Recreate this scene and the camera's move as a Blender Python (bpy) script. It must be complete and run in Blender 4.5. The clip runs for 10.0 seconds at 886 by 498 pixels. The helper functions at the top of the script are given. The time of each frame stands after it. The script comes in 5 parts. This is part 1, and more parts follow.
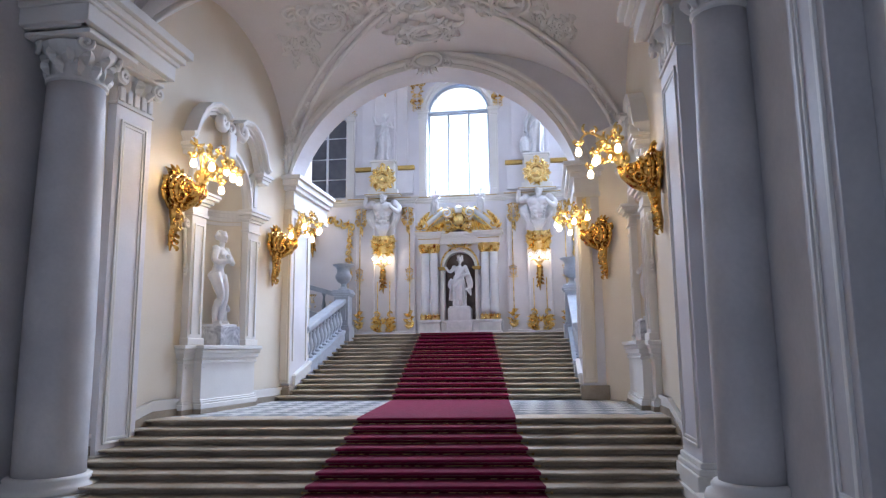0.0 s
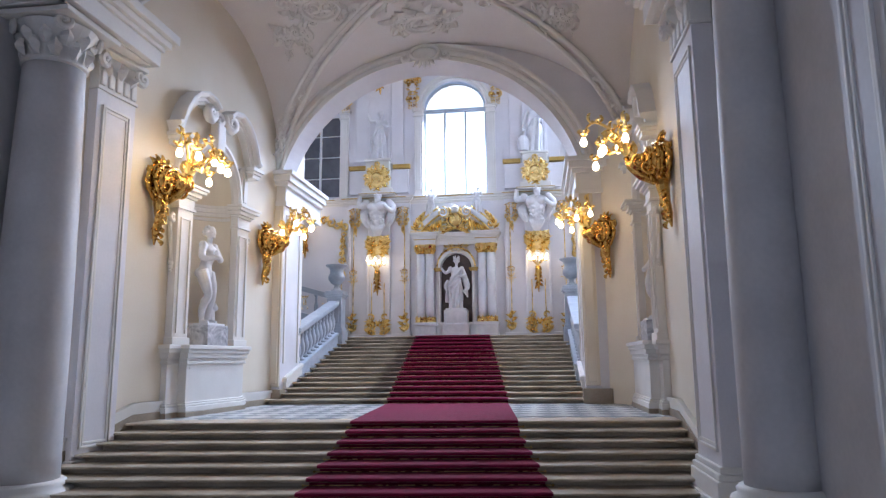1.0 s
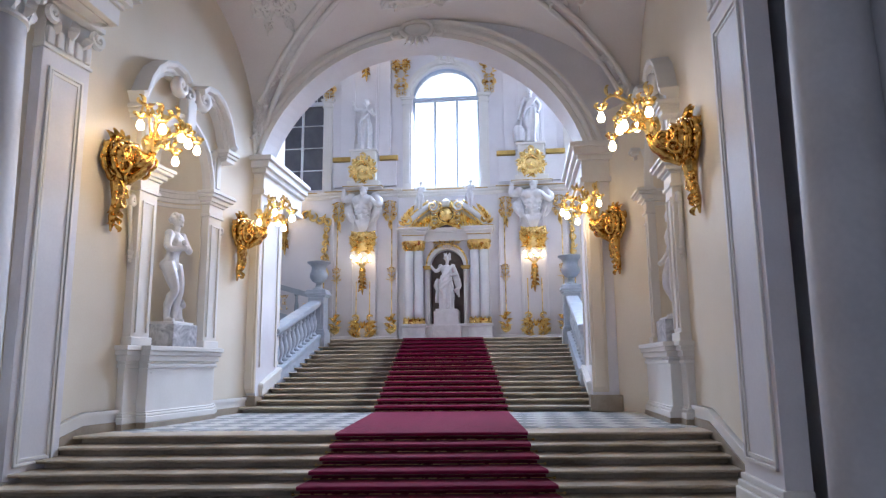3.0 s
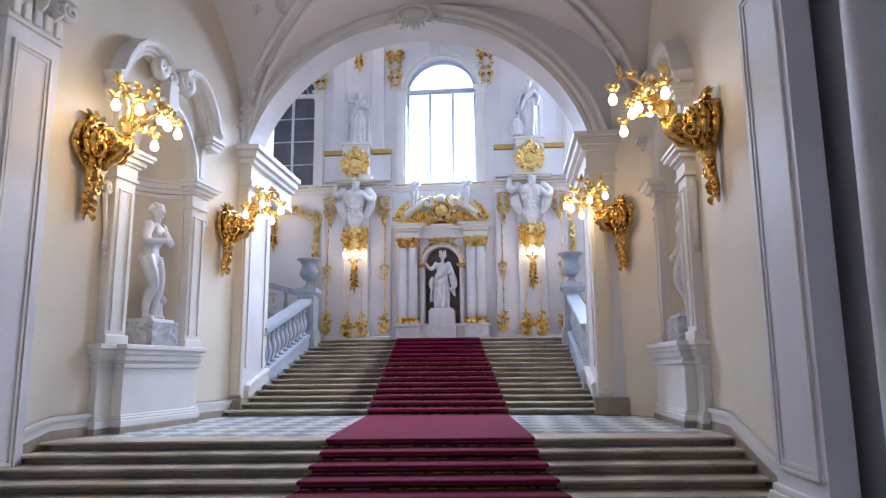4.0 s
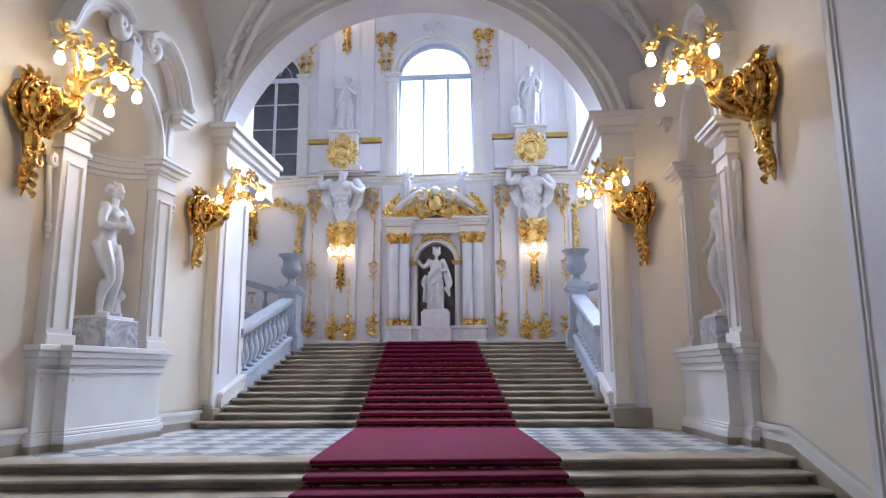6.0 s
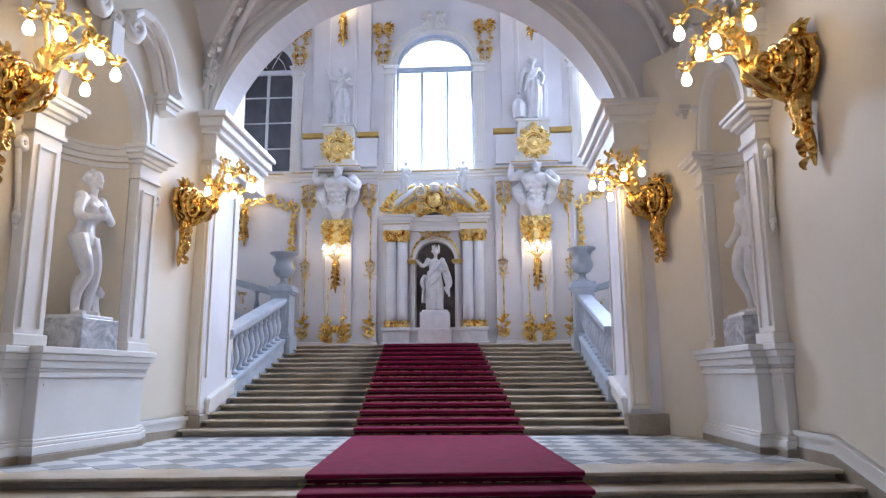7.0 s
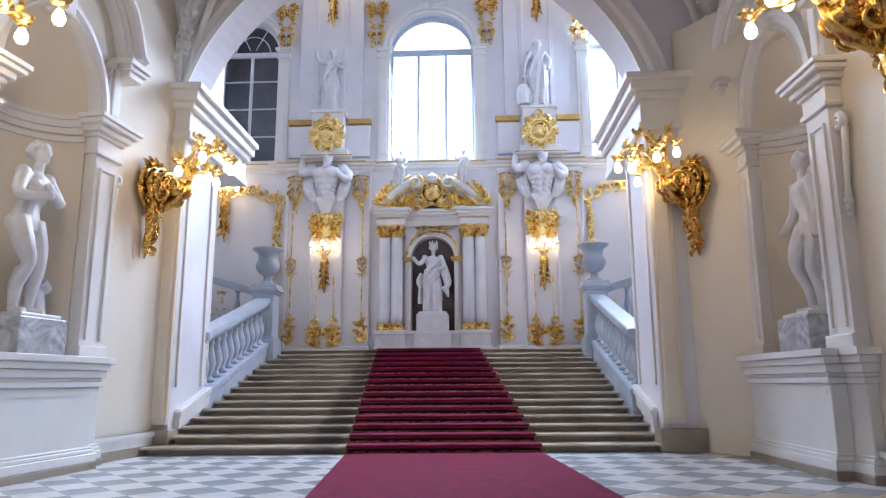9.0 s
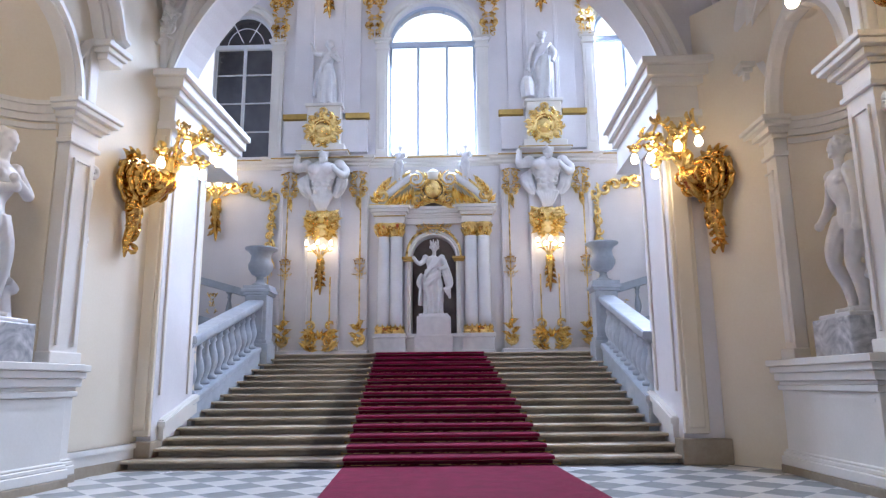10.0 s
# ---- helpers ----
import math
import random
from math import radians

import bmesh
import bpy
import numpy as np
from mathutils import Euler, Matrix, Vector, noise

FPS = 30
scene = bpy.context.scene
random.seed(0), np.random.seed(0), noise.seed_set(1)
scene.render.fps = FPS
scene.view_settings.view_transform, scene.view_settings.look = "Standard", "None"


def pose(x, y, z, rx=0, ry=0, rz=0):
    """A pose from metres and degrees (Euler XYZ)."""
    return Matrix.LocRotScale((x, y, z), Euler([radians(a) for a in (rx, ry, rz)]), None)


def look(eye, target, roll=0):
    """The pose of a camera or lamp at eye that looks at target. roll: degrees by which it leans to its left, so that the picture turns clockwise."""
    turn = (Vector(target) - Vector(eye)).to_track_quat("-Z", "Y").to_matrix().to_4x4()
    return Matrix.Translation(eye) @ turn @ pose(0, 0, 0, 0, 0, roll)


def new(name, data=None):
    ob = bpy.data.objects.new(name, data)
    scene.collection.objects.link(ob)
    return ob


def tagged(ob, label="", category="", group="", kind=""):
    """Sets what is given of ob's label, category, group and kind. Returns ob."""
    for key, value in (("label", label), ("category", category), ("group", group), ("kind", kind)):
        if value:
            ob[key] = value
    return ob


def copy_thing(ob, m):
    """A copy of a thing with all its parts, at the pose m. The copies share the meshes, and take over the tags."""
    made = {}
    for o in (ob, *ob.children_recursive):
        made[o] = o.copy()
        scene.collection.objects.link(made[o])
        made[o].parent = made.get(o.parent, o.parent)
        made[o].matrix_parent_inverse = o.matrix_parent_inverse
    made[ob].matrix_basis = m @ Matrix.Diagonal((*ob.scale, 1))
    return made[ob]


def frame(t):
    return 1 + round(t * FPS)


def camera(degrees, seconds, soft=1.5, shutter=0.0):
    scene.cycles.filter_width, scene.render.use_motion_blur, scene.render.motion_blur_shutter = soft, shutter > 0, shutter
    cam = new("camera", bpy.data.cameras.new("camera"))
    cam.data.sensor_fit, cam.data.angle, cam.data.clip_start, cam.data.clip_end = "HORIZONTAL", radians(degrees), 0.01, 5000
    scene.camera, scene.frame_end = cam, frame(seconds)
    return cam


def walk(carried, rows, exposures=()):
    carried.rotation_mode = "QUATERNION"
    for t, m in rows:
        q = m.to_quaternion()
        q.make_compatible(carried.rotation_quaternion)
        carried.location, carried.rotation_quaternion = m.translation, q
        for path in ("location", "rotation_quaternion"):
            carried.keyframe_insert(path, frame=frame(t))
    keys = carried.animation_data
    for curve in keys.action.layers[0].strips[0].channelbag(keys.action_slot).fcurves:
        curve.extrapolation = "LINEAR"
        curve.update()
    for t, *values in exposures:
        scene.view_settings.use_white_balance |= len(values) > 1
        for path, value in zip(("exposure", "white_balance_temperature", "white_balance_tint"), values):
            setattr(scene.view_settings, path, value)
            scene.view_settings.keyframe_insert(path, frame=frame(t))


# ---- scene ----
cam = camera(66.0, 10.0, soft=1.3)
# seconds, eye x, y, z, pitch, roll, yaw
ROWS = [
    (0.0, 3.586, -2.840, 1.461, 8.54, 0.58, 8.52),
    (0.5, 3.482, -2.485, 1.332, 8.95, 0.54, 8.26),
    (1.0, 3.349, -2.076, 1.286, 9.17, 0.53, 7.93),
    (1.5, 3.203, -1.667, 1.283, 9.26, 0.52, 7.52),
    (2.0, 3.043, -1.215, 1.275, 9.37, 0.53, 7.09),
    (2.5, 2.901, -0.770, 1.262, 9.49, 0.50, 6.71),
    (4.0, 2.492, 0.632, 1.199, 9.80, 0.43, 5.54),
    (4.5, 2.358, 1.098, 1.187, 9.90, 0.38, 5.13),
    (5.0, 2.213, 1.575, 1.179, 10.01, 0.40, 4.76),
    (5.5, 2.079, 2.047, 1.195, 10.13, 0.32, 4.42),
    (7.0, 1.641, 3.485, 1.209, 10.56, 0.33, 3.49),
    (7.5, 1.505, 3.907, 1.210, 10.68, 0.30, 3.17),
    (8.0, 1.382, 4.365, 1.229, 10.76, 0.30, 2.85),
    (8.5, 1.265, 4.819, 1.250, 10.87, 0.32, 2.57),
    (9.0, 1.170, 5.290, 1.277, 10.99, 0.34, 2.35),
    (9.5, 1.106, 5.740, 1.319, 11.10, 0.37, 2.24),
    (10.0, 1.029, 6.190, 1.356, 11.20, 0.49, 2.19),
]
walk(cam, [(t, pose(x, y, z, 90 + pitch, roll, yaw)) for t, x, y, z, pitch, roll, yaw in ROWS],
     exposures=[(0.0, 0.06), (10.0, 0.06)])

# ---- light ----
world = bpy.data.worlds.new("daylight")
scene.world = world
world.use_nodes = True
sky = world.node_tree.nodes.new("ShaderNodeTexSky")
sky.sky_type, sky.sun_disc = "NISHITA", False
sky.sun_elevation, sky.sun_rotation = radians(35), radians(200)
background = world.node_tree.nodes["Background"]
background.inputs["Strength"].default_value = 0.15
world.node_tree.links.new(sky.outputs["Color"], background.inputs["Color"])

sun = new("sun", bpy.data.lights.new("sun", "SUN"))
sun.data.energy, sun.data.angle, sun.data.color = 1.5, radians(20), (0.85, 0.92, 1.0)
sun.matrix_world = look((20, 60, 36), (0, 20, 0))


def area_lamp(name, m, width, height, power, color, spread=180):
    lamp = new(name, bpy.data.lights.new(name, "AREA"))
    lamp.data.shape, lamp.data.size, lamp.data.size_y = "RECTANGLE", width, height
    lamp.data.energy, lamp.data.color, lamp.data.spread = power, color, radians(spread)
    lamp.matrix_world = m
    return lamp


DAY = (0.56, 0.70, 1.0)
WARM = (1.0, 0.77, 0.52)
area_lamp("daylight_centre", look((0.0, 26.8, 10.8), (-0.8, 20, 4.2)), 2.6, 5.0, 1400, DAY, 125)
area_lamp("daylight_side", look((6.1, 26.8, 10.8), (-1.0, 18, 4.2)), 1.8, 5.0, 1120, DAY, 125)
# unseen lamps added at the solid side walls to brighten the back wall
area_lamp("fill_hall_west", look((-11.7, 22.6, 14.0), (0, 25.5, 3)), 4.0, 4.0, 170, DAY)
area_lamp("fill_hall_east", look((11.7, 21.5, 13.0), (0, 25.5, 3)), 4.0, 4.0, 170, DAY)
# added fill behind the camera; the gallery end wall has no window
area_lamp("fill_gallery", look((-0.6, -7.6, 4.0), (-0.4, 10, 4.2)), 10.5, 4.5, 84, DAY)


def bulb_lamp(p, power):
    lamp = new("bulb_light", bpy.data.lights.new("bulb_light", "POINT"))
    lamp.data.energy, lamp.data.color, lamp.data.shadow_soft_size = power, WARM, 0.12
    lamp.location = p
    return lamp


# ---- materials ----
def material(name, low, high, rough=0.6, metal=0.0, scale=3.0, fine=40.0, bump=0.1, spec=0.5, distort=0.0, emit=None):
    """A surface whose colour wanders between two tones at two scales, with a fine relief."""
    m = bpy.data.materials.new(name)
    m.use_nodes = True
    n, l = m.node_tree.nodes, m.node_tree.links
    b = n["Principled BSDF"]
    co = n.new("ShaderNodeTexCoord")
    big, small = n.new("ShaderNodeTexNoise"), n.new("ShaderNodeTexNoise")
    big.inputs["Scale"].default_value, small.inputs["Scale"].default_value = scale, fine
    big.inputs["Detail"].default_value, small.inputs["Detail"].default_value = 6, 4
    big.inputs["Distortion"].default_value = distort
    mix, ramp = n.new("ShaderNodeMath"), n.new("ShaderNodeValToRGB")
    mix.operation = "MULTIPLY_ADD"
    mix.inputs[1].default_value = 0.3
    ramp.color_ramp.elements[0].position, ramp.color_ramp.elements[1].position = 0.42, 0.88
    ramp.color_ramp.elements[0].color, ramp.color_ramp.elements[1].color = (*low, 1), (*high, 1)
    for node in (big, small):
        l.new(co.outputs["Object"], node.inputs["Vector"])
    l.new(small.outputs["Fac"], mix.inputs[0])
    l.new(big.outputs["Fac"], mix.inputs[2])
    l.new(mix.outputs[0], ramp.inputs["Fac"])
    l.new(ramp.outputs["Color"], b.inputs["Base Color"])
    b.inputs["Metallic"].default_value, b.inputs["Specular IOR Level"].default_value = metal, spec
    vary = n.new("ShaderNodeMapRange")
    vary.inputs["To Min"].default_value, vary.inputs["To Max"].default_value = max(rough - 0.12, 0.03), min(rough + 0.12, 1)
    l.new(big.outputs["Fac"], vary.inputs["Value"])
    l.new(vary.outputs["Result"], b.inputs["Roughness"])
    if bump:
        bp = n.new("ShaderNodeBump")
        bp.inputs["Strength"].default_value, bp.inputs["Distance"].default_value = bump, 0.01
        l.new(small.outputs["Fac"], bp.inputs["Height"])
        l.new(bp.outputs["Normal"], b.inputs["Normal"])
    if emit:
        b.inputs["Emission Color"].default_value, b.inputs["Emission Strength"].default_value = (*emit[0], 1), emit[1]
    return m


PLASTER = material("cream_plaster", (0.74, 0.66, 0.53), (0.83, 0.77, 0.66), 0.75, scale=0.5, fine=25, bump=0.06)
STUCCO = material("white_stucco", (0.74, 0.72, 0.68), (0.85, 0.83, 0.80), 0.6, scale=0.9, fine=30, bump=0.08)
WALLWHITE = material("pale_wall_paint", (0.70, 0.685, 0.71), (0.82, 0.805, 0.83), 0.6, scale=0.7, fine=25, bump=0.05)
VAULT = material("vault_plaster", (0.70, 0.66, 0.63), (0.81, 0.77, 0.75), 0.75, scale=0.4, fine=20, bump=0.05)
COLUMN = material("column_stucco_marble", (0.52, 0.51, 0.52), (0.68, 0.66, 0.66), 0.62, scale=0.8, fine=14, bump=0.03)
MARBLE = material("white_marble", (0.66, 0.66, 0.68), (0.84, 0.84, 0.85), 0.35, scale=1.6, fine=9, bump=0.05, distort=1.5)
VEINED = material("grey_veined_marble", (0.22, 0.23, 0.26), (0.72, 0.72, 0.74), 0.35, scale=2.2, fine=8, bump=0.04, distort=3.0)
STAIR = material("worn_stair_limestone", (0.33, 0.265, 0.18), (0.67, 0.58, 0.46), 0.34, scale=1.4, fine=22, bump=0.15)


def dark_strip(m):
    """A darker strip along the left border of the carpet, with a ragged outer edge."""
    n, l = m.node_tree.nodes, m.node_tree.links
    b = n["Principled BSDF"]
    paint = b.inputs["Base Color"].links[0].from_socket
    co, sep, ragged = n.new("ShaderNodeTexCoord"), n.new("ShaderNodeSeparateXYZ"), n.new("ShaderNodeTexNoise")
    ragged.inputs["Scale"].default_value, ragged.inputs["Detail"].default_value = 2.2, 5
    l.new(co.outputs["Object"], sep.inputs[0])
    l.new(co.outputs["Object"], ragged.inputs["Vector"])
    wob, edge, mask, mix = n.new("ShaderNodeMath"), n.new("ShaderNodeMath"), n.new("ShaderNodeMapRange"), n.new("ShaderNodeMix")
    wob.operation, wob.inputs[1].default_value = "MULTIPLY_ADD", 0.7
    l.new(ragged.outputs["Fac"], wob.inputs[0])
    l.new(sep.outputs["X"], wob.inputs[2])
    edge.operation = "ABSOLUTE"
    shift = n.new("ShaderNodeMath")
    shift.operation, shift.inputs[1].default_value = "ADD", 1.2
    l.new(wob.outputs[0], shift.inputs[0])
    l.new(shift.outputs[0], edge.inputs[0])
    mask.inputs["From Min"].default_value, mask.inputs["From Max"].default_value = 0.38, 0.22
    mask.inputs["To Max"].default_value = 0.62
    l.new(edge.outputs[0], mask.inputs["Value"])
    mix.data_type = "RGBA"
    l.new(mask.outputs["Result"], mix.inputs["Factor"])
    l.new(paint, mix.inputs[6])
    mix.inputs[7].default_value = (0.13, 0.095, 0.075, 1)
    l.new(mix.outputs[2], b.inputs["Base Color"])


STAIR_UPPER = material("worn_stair_limestone_upper", (0.33, 0.265, 0.18), (0.67, 0.58, 0.46), 0.34, scale=1.4, fine=22, bump=0.15)
dark_strip(STAIR_UPPER)
NOSING = material("brown_skirting_stone", (0.25, 0.20, 0.15), (0.40, 0.34, 0.26), 0.5, scale=2.0, fine=20, bump=0.1)
TILEWHITE = material("white_floor_marble", (0.62, 0.64, 0.66), (0.80, 0.81, 0.83), 0.25, scale=1.5, fine=8, bump=0.03, distort=1.0)
TILEGREY = material("grey_floor_marble", (0.26, 0.29, 0.31), (0.42, 0.45, 0.48), 0.25, scale=1.5, fine=8, bump=0.03, distort=1.0)
CARPET = material("crimson_carpet", (0.145, 0.004, 0.030), (0.23, 0.010, 0.054), 0.95, scale=4.0, fine=220, bump=0.5, spec=0.1)
CARPET.node_tree.nodes["Principled BSDF"].inputs["Sheen Weight"].default_value = 0.06
GOLD = material("gilding", (0.68, 0.43, 0.12), (1.0, 0.80, 0.37), 0.28, metal=1.0, scale=6.0, fine=34, bump=0.6)
BRONZE = material("old_gilt_bronze", (0.34, 0.18, 0.04), (0.95, 0.60, 0.18), 0.24, metal=1.0, scale=7.0, fine=30, bump=0.6)
GILTBAND = material("ochre_gilt_band", (0.42, 0.27, 0.07), (0.62, 0.42, 0.13), 0.5, metal=0.5, scale=3.0, fine=30, bump=0.1)
BALSTONE = material("pale_blue_grey_marble", (0.38, 0.435, 0.51), (0.56, 0.61, 0.68), 0.35, scale=1.6, fine=10, bump=0.05, distort=1.2)
COLWHITE = material("white_scagliola", (0.74, 0.76, 0.80), (0.85, 0.87, 0.90), 0.22, scale=1.2, fine=10, bump=0.02)
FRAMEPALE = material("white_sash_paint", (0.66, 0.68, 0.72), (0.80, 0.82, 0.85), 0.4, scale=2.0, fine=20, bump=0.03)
GREYSTONE = material("blue_grey_balustrade_stone", (0.30, 0.345, 0.40), (0.46, 0.51, 0.57), 0.4, scale=1.6, fine=12, bump=0.06)
# niche shade put into the colour; also the ground behind the boss
NICHEDARK = material("dark_recess_tone", (0.08, 0.065, 0.06), (0.20, 0.16, 0.14), 0.7, scale=2.0, fine=20, bump=0.1)
# sash paint of the daylit windows, their backlit shade put into the colour
FRAMEBACKLIT = material("backlit_sash_paint", (0.42, 0.50, 0.62), (0.56, 0.63, 0.74), 0.5, scale=2.0, fine=20, bump=0.03)
CEILPAINT = material("painted_ceiling", (0.14, 0.15, 0.19), (0.46, 0.38, 0.30), 0.7, scale=0.5, fine=3, bump=0.02, distort=2.0)
BULB = material("lit_bulb_glass", (0.9, 0.85, 0.7), (1, 0.95, 0.85), 0.3, emit=((1.0, 0.80, 0.52), 14.0), bump=0)
SKYCARD = material("overcast_sky_glow", (0.8, 0.85, 0.9), (0.9, 0.95, 1.0), 1.0, scale=0.05, emit=((0.74, 0.88, 1.0), 1.5), bump=0)
MIRROR = material("old_mirror_glass", (0.14, 0.145, 0.16), (0.26, 0.265, 0.28), 0.06, metal=1.0, scale=0.6, fine=4, bump=0.02)
GLASS = bpy.data.materials.new("window_glass")
GLASS.use_nodes = True
_g = GLASS.node_tree
_mix, _tr, _gl = _g.nodes.new("ShaderNodeMixShader"), _g.nodes.new("ShaderNodeBsdfTransparent"), _g.nodes.new("ShaderNodeBsdfGlossy")
_mix.inputs[0].default_value, _gl.inputs["Roughness"].default_value = 0.06, 0.03
_g.links.new(_tr.outputs[0], _mix.inputs[1])
_g.links.new(_gl.outputs[0], _mix.inputs[2])
_g.links.new(_mix.outputs[0], _g.nodes["Material Output"].inputs["Surface"])


# ---- mesh helpers ----
def part(name, bm, mat, parent=None, label="", smooth=False):
    me = bpy.data.meshes.new(name)
    bmesh.ops.recalc_face_normals(bm, faces=bm.faces)
    bm.to_mesh(me)
    bm.free()
    me.materials.append(mat)
    if smooth:
        for p in me.polygons:
            p.use_smooth = True
    ob = new(name, me)
    ob.parent = parent
    if label:
        tagged(ob, label)
    return ob


def thing(name, m, label, category, group="", kind=""):
    ob = new(name)
    ob.empty_display_size = 0.2
    ob.matrix_world = m
    return tagged(ob, label, category, group, kind)


def setting(name, bm, mat, label="", m=None, smooth=False):
    ob = tagged(part(name, bm, mat, smooth=smooth), label or name.replace("_", " "), "structure", kind="structure")
    if m is not None:
        ob.matrix_world = m
    return ob


def box(bm, x0, x1, y0, y1, z0, z1, bevel=0.0):
    vs = [bm.verts.new(p) for p in ((x0, y0, z0), (x1, y0, z0), (x1, y1, z0), (x0, y1, z0), (x0, y0, z1), (x1, y0, z1), (x1, y1, z1), (x0, y1, z1))]
    fs = [bm.faces.new([vs[i] for i in f]) for f in ((0, 3, 2, 1), (4, 5, 6, 7), (0, 1, 5, 4), (1, 2, 6, 5), (2, 3, 7, 6), (3, 0, 4, 7))]
    if bevel:
        es = list({e for f in fs for e in f.edges})
        bmesh.ops.bevel(bm, geom=es, offset=bevel, segments=2, affect="EDGES", profile=0.5)
    return bm


def prism(bm, profile, a, b, axis="x"):
    """A closed outline, swept from a to b. axis x: outline in y, z; y: in x, z; z: in x, y."""
    put = {"x": lambda u, v, w: (w, u, v), "y": lambda u, v, w: (u, w, v), "z": lambda u, v, w: (u, v, w)}[axis]
    lo, hi = [bm.verts.new(put(u, v, a)) for u, v in profile], [bm.verts.new(put(u, v, b)) for u, v in profile]
    k = len(profile)
    bm.faces.new(lo)
    bm.faces.new(hi[::-1])
    for i in range(k):
        bm.faces.new((lo[i], lo[(i + 1) % k], hi[(i + 1) % k], hi[i]))
    return bm


def lathe(bm, profile, at=(0, 0, 0), segs=20, a0=0.0, a1=math.tau, sx=1.0, sy=1.0):
    """Turns an outline of (radius, z) round an upright axis."""
    closed = abs(a1 - a0 - math.tau) < 1e-6
    n = segs if closed else segs + 1
    rings = []
    for r, z in profile:
        rings.append([bm.verts.new((at[0] + sx * r * math.cos(a0 + (a1 - a0) * i / segs), at[1] + sy * r * math.sin(a0 + (a1 - a0) * i / segs), at[2] + z)) for i in range(n)])
    for lo, hi in zip(rings, rings[1:]):
        for i in range(segs):
            j = (i + 1) % n
            bm.faces.new((lo[i], lo[j], hi[j], hi[i]))
    if closed:
        bm.faces.new(rings[0][::-1])
        bm.faces.new(rings[-1])
    return bm


def tube(bm, pts, radii, segs=6, flat=1.0):
    """A tapered rod along points; flat squeezes it in the local y direction."""
    pts = [Vector(p) for p in pts]
    if not hasattr(radii, "__len__"):
        radii = [radii] * len(pts)
    rings, up = [], Vector((0, 1, 0.01))
    for i, p in enumerate(pts):
        d = (pts[min(i + 1, len(pts) - 1)] - pts[max(i - 1, 0)]).normalized()
        u = d.cross(up)
        if u.length < 0.05:
            u = d.cross(Vector((1, 0, 0.1)))
        u.normalize()
        v = u.cross(d).normalized()
        rings.append([bm.verts.new(p + radii[i] * (math.cos(math.tau * k / segs) * u + flat * math.sin(math.tau * k / segs) * v)) for k in range(segs)])
    for lo, hi in zip(rings, rings[1:]):
        for k in range(segs):
            bm.faces.new((lo[k], lo[(k + 1) % segs], hi[(k + 1) % segs], hi[k]))
    bm.faces.new(rings[0][::-1])
    bm.faces.new(rings[-1])
    return bm


def limb(bm, pts, radii, segs=12, flat=1.0, fine=5):
    """A rod whose axis and thickness run smoothly through the given points."""
    pts = [Vector(p) for p in pts]
    if not hasattr(radii, "__len__"):
        radii = [radii] * len(pts)
    keys = [Vector((*p, r)) for p, r in zip(pts, radii)]
    out = []
    for i in range(len(keys) - 1):
        a, b, c, d = keys[max(i - 1, 0)], keys[i], keys[i + 1], keys[min(i + 2, len(keys) - 1)]
        for k in range(fine):
            f = k / fine
            out.append(0.5 * (2 * b + (c - a) * f + (2 * a - 5 * b + 4 * c - d) * f * f + (3 * b - a - 3 * c + d) * f ** 3))
    out.append(keys[-1])
    return tube(bm, [p.xyz for p in out], [max(p.w, 1e-3) for p in out], segs, flat)


def ball(bm, c, r, sx=1, sy=1, sz=1, u=12, v=8):
    m = Matrix.Translation(c) @ Matrix.Diagonal((r * sx, r * sy, r * sz, 1))
    bmesh.ops.create_uvsphere(bm, u_segments=u, v_segments=v, radius=1, matrix=m)
    return bm


def scroll(bm, cx, cz, r, turns=1.4, start=0.0, hand=1, width=0.05, y=0.05):
    """A C-scroll that curls in, standing off the wall plane."""
    pts, rad = [], []
    n = int(14 * turns) + 3
    for i in range(n):
        f = i / (n - 1)
        a = start + hand * math.tau * turns * f
        rr = r * (1 - 0.85 * f)
        pts.append((cx + rr * math.cos(a), y + 0.06 * f, cz + rr * math.sin(a)))
        rad.append(width * (0.5 + 0.9 * math.sin(math.pi * min(f * 1.2, 1)) * 0.8))
    return tube(bm, pts, rad, 6)


def leaf(bm, base, angle, length, width, lift=0.08, curl=0.5):
    """A pointed acanthus leaf with a raised rib; angle in the wall plane, degrees from straight up."""
    n, rows = 5, []
    a = radians(angle)
    x, y, z = base
    for i in range(n + 1):
        f = i / n
        w = width * math.sin(math.pi * (0.12 + 0.88 * f) ** 0.8) * (1 + 0.25 * math.cos(f * 19))
        sx, sz = math.sin(a), math.cos(a)
        off = lift * math.sin(math.pi * f * 0.9)
        rows.append([bm.verts.new(p) for p in ((x - w * sz, y + off * 0.4, z + w * sx), (x, y + off + 0.03, z), (x + w * sz, y + off * 0.4, z - w * sx), (x, y + off - 0.035, z))])
        x, z = x + length / n * math.sin(a), z + length / n * math.cos(a)
        a += curl / n
    for lo, hi in zip(rows, rows[1:]):
        for k in range(4):
            bm.faces.new((lo[k], lo[(k + 1) % 4], hi[(k + 1) % 4], hi[k]))
    bm.faces.new(rows[0][::-1])
    bm.faces.new(rows[-1])
    return bm


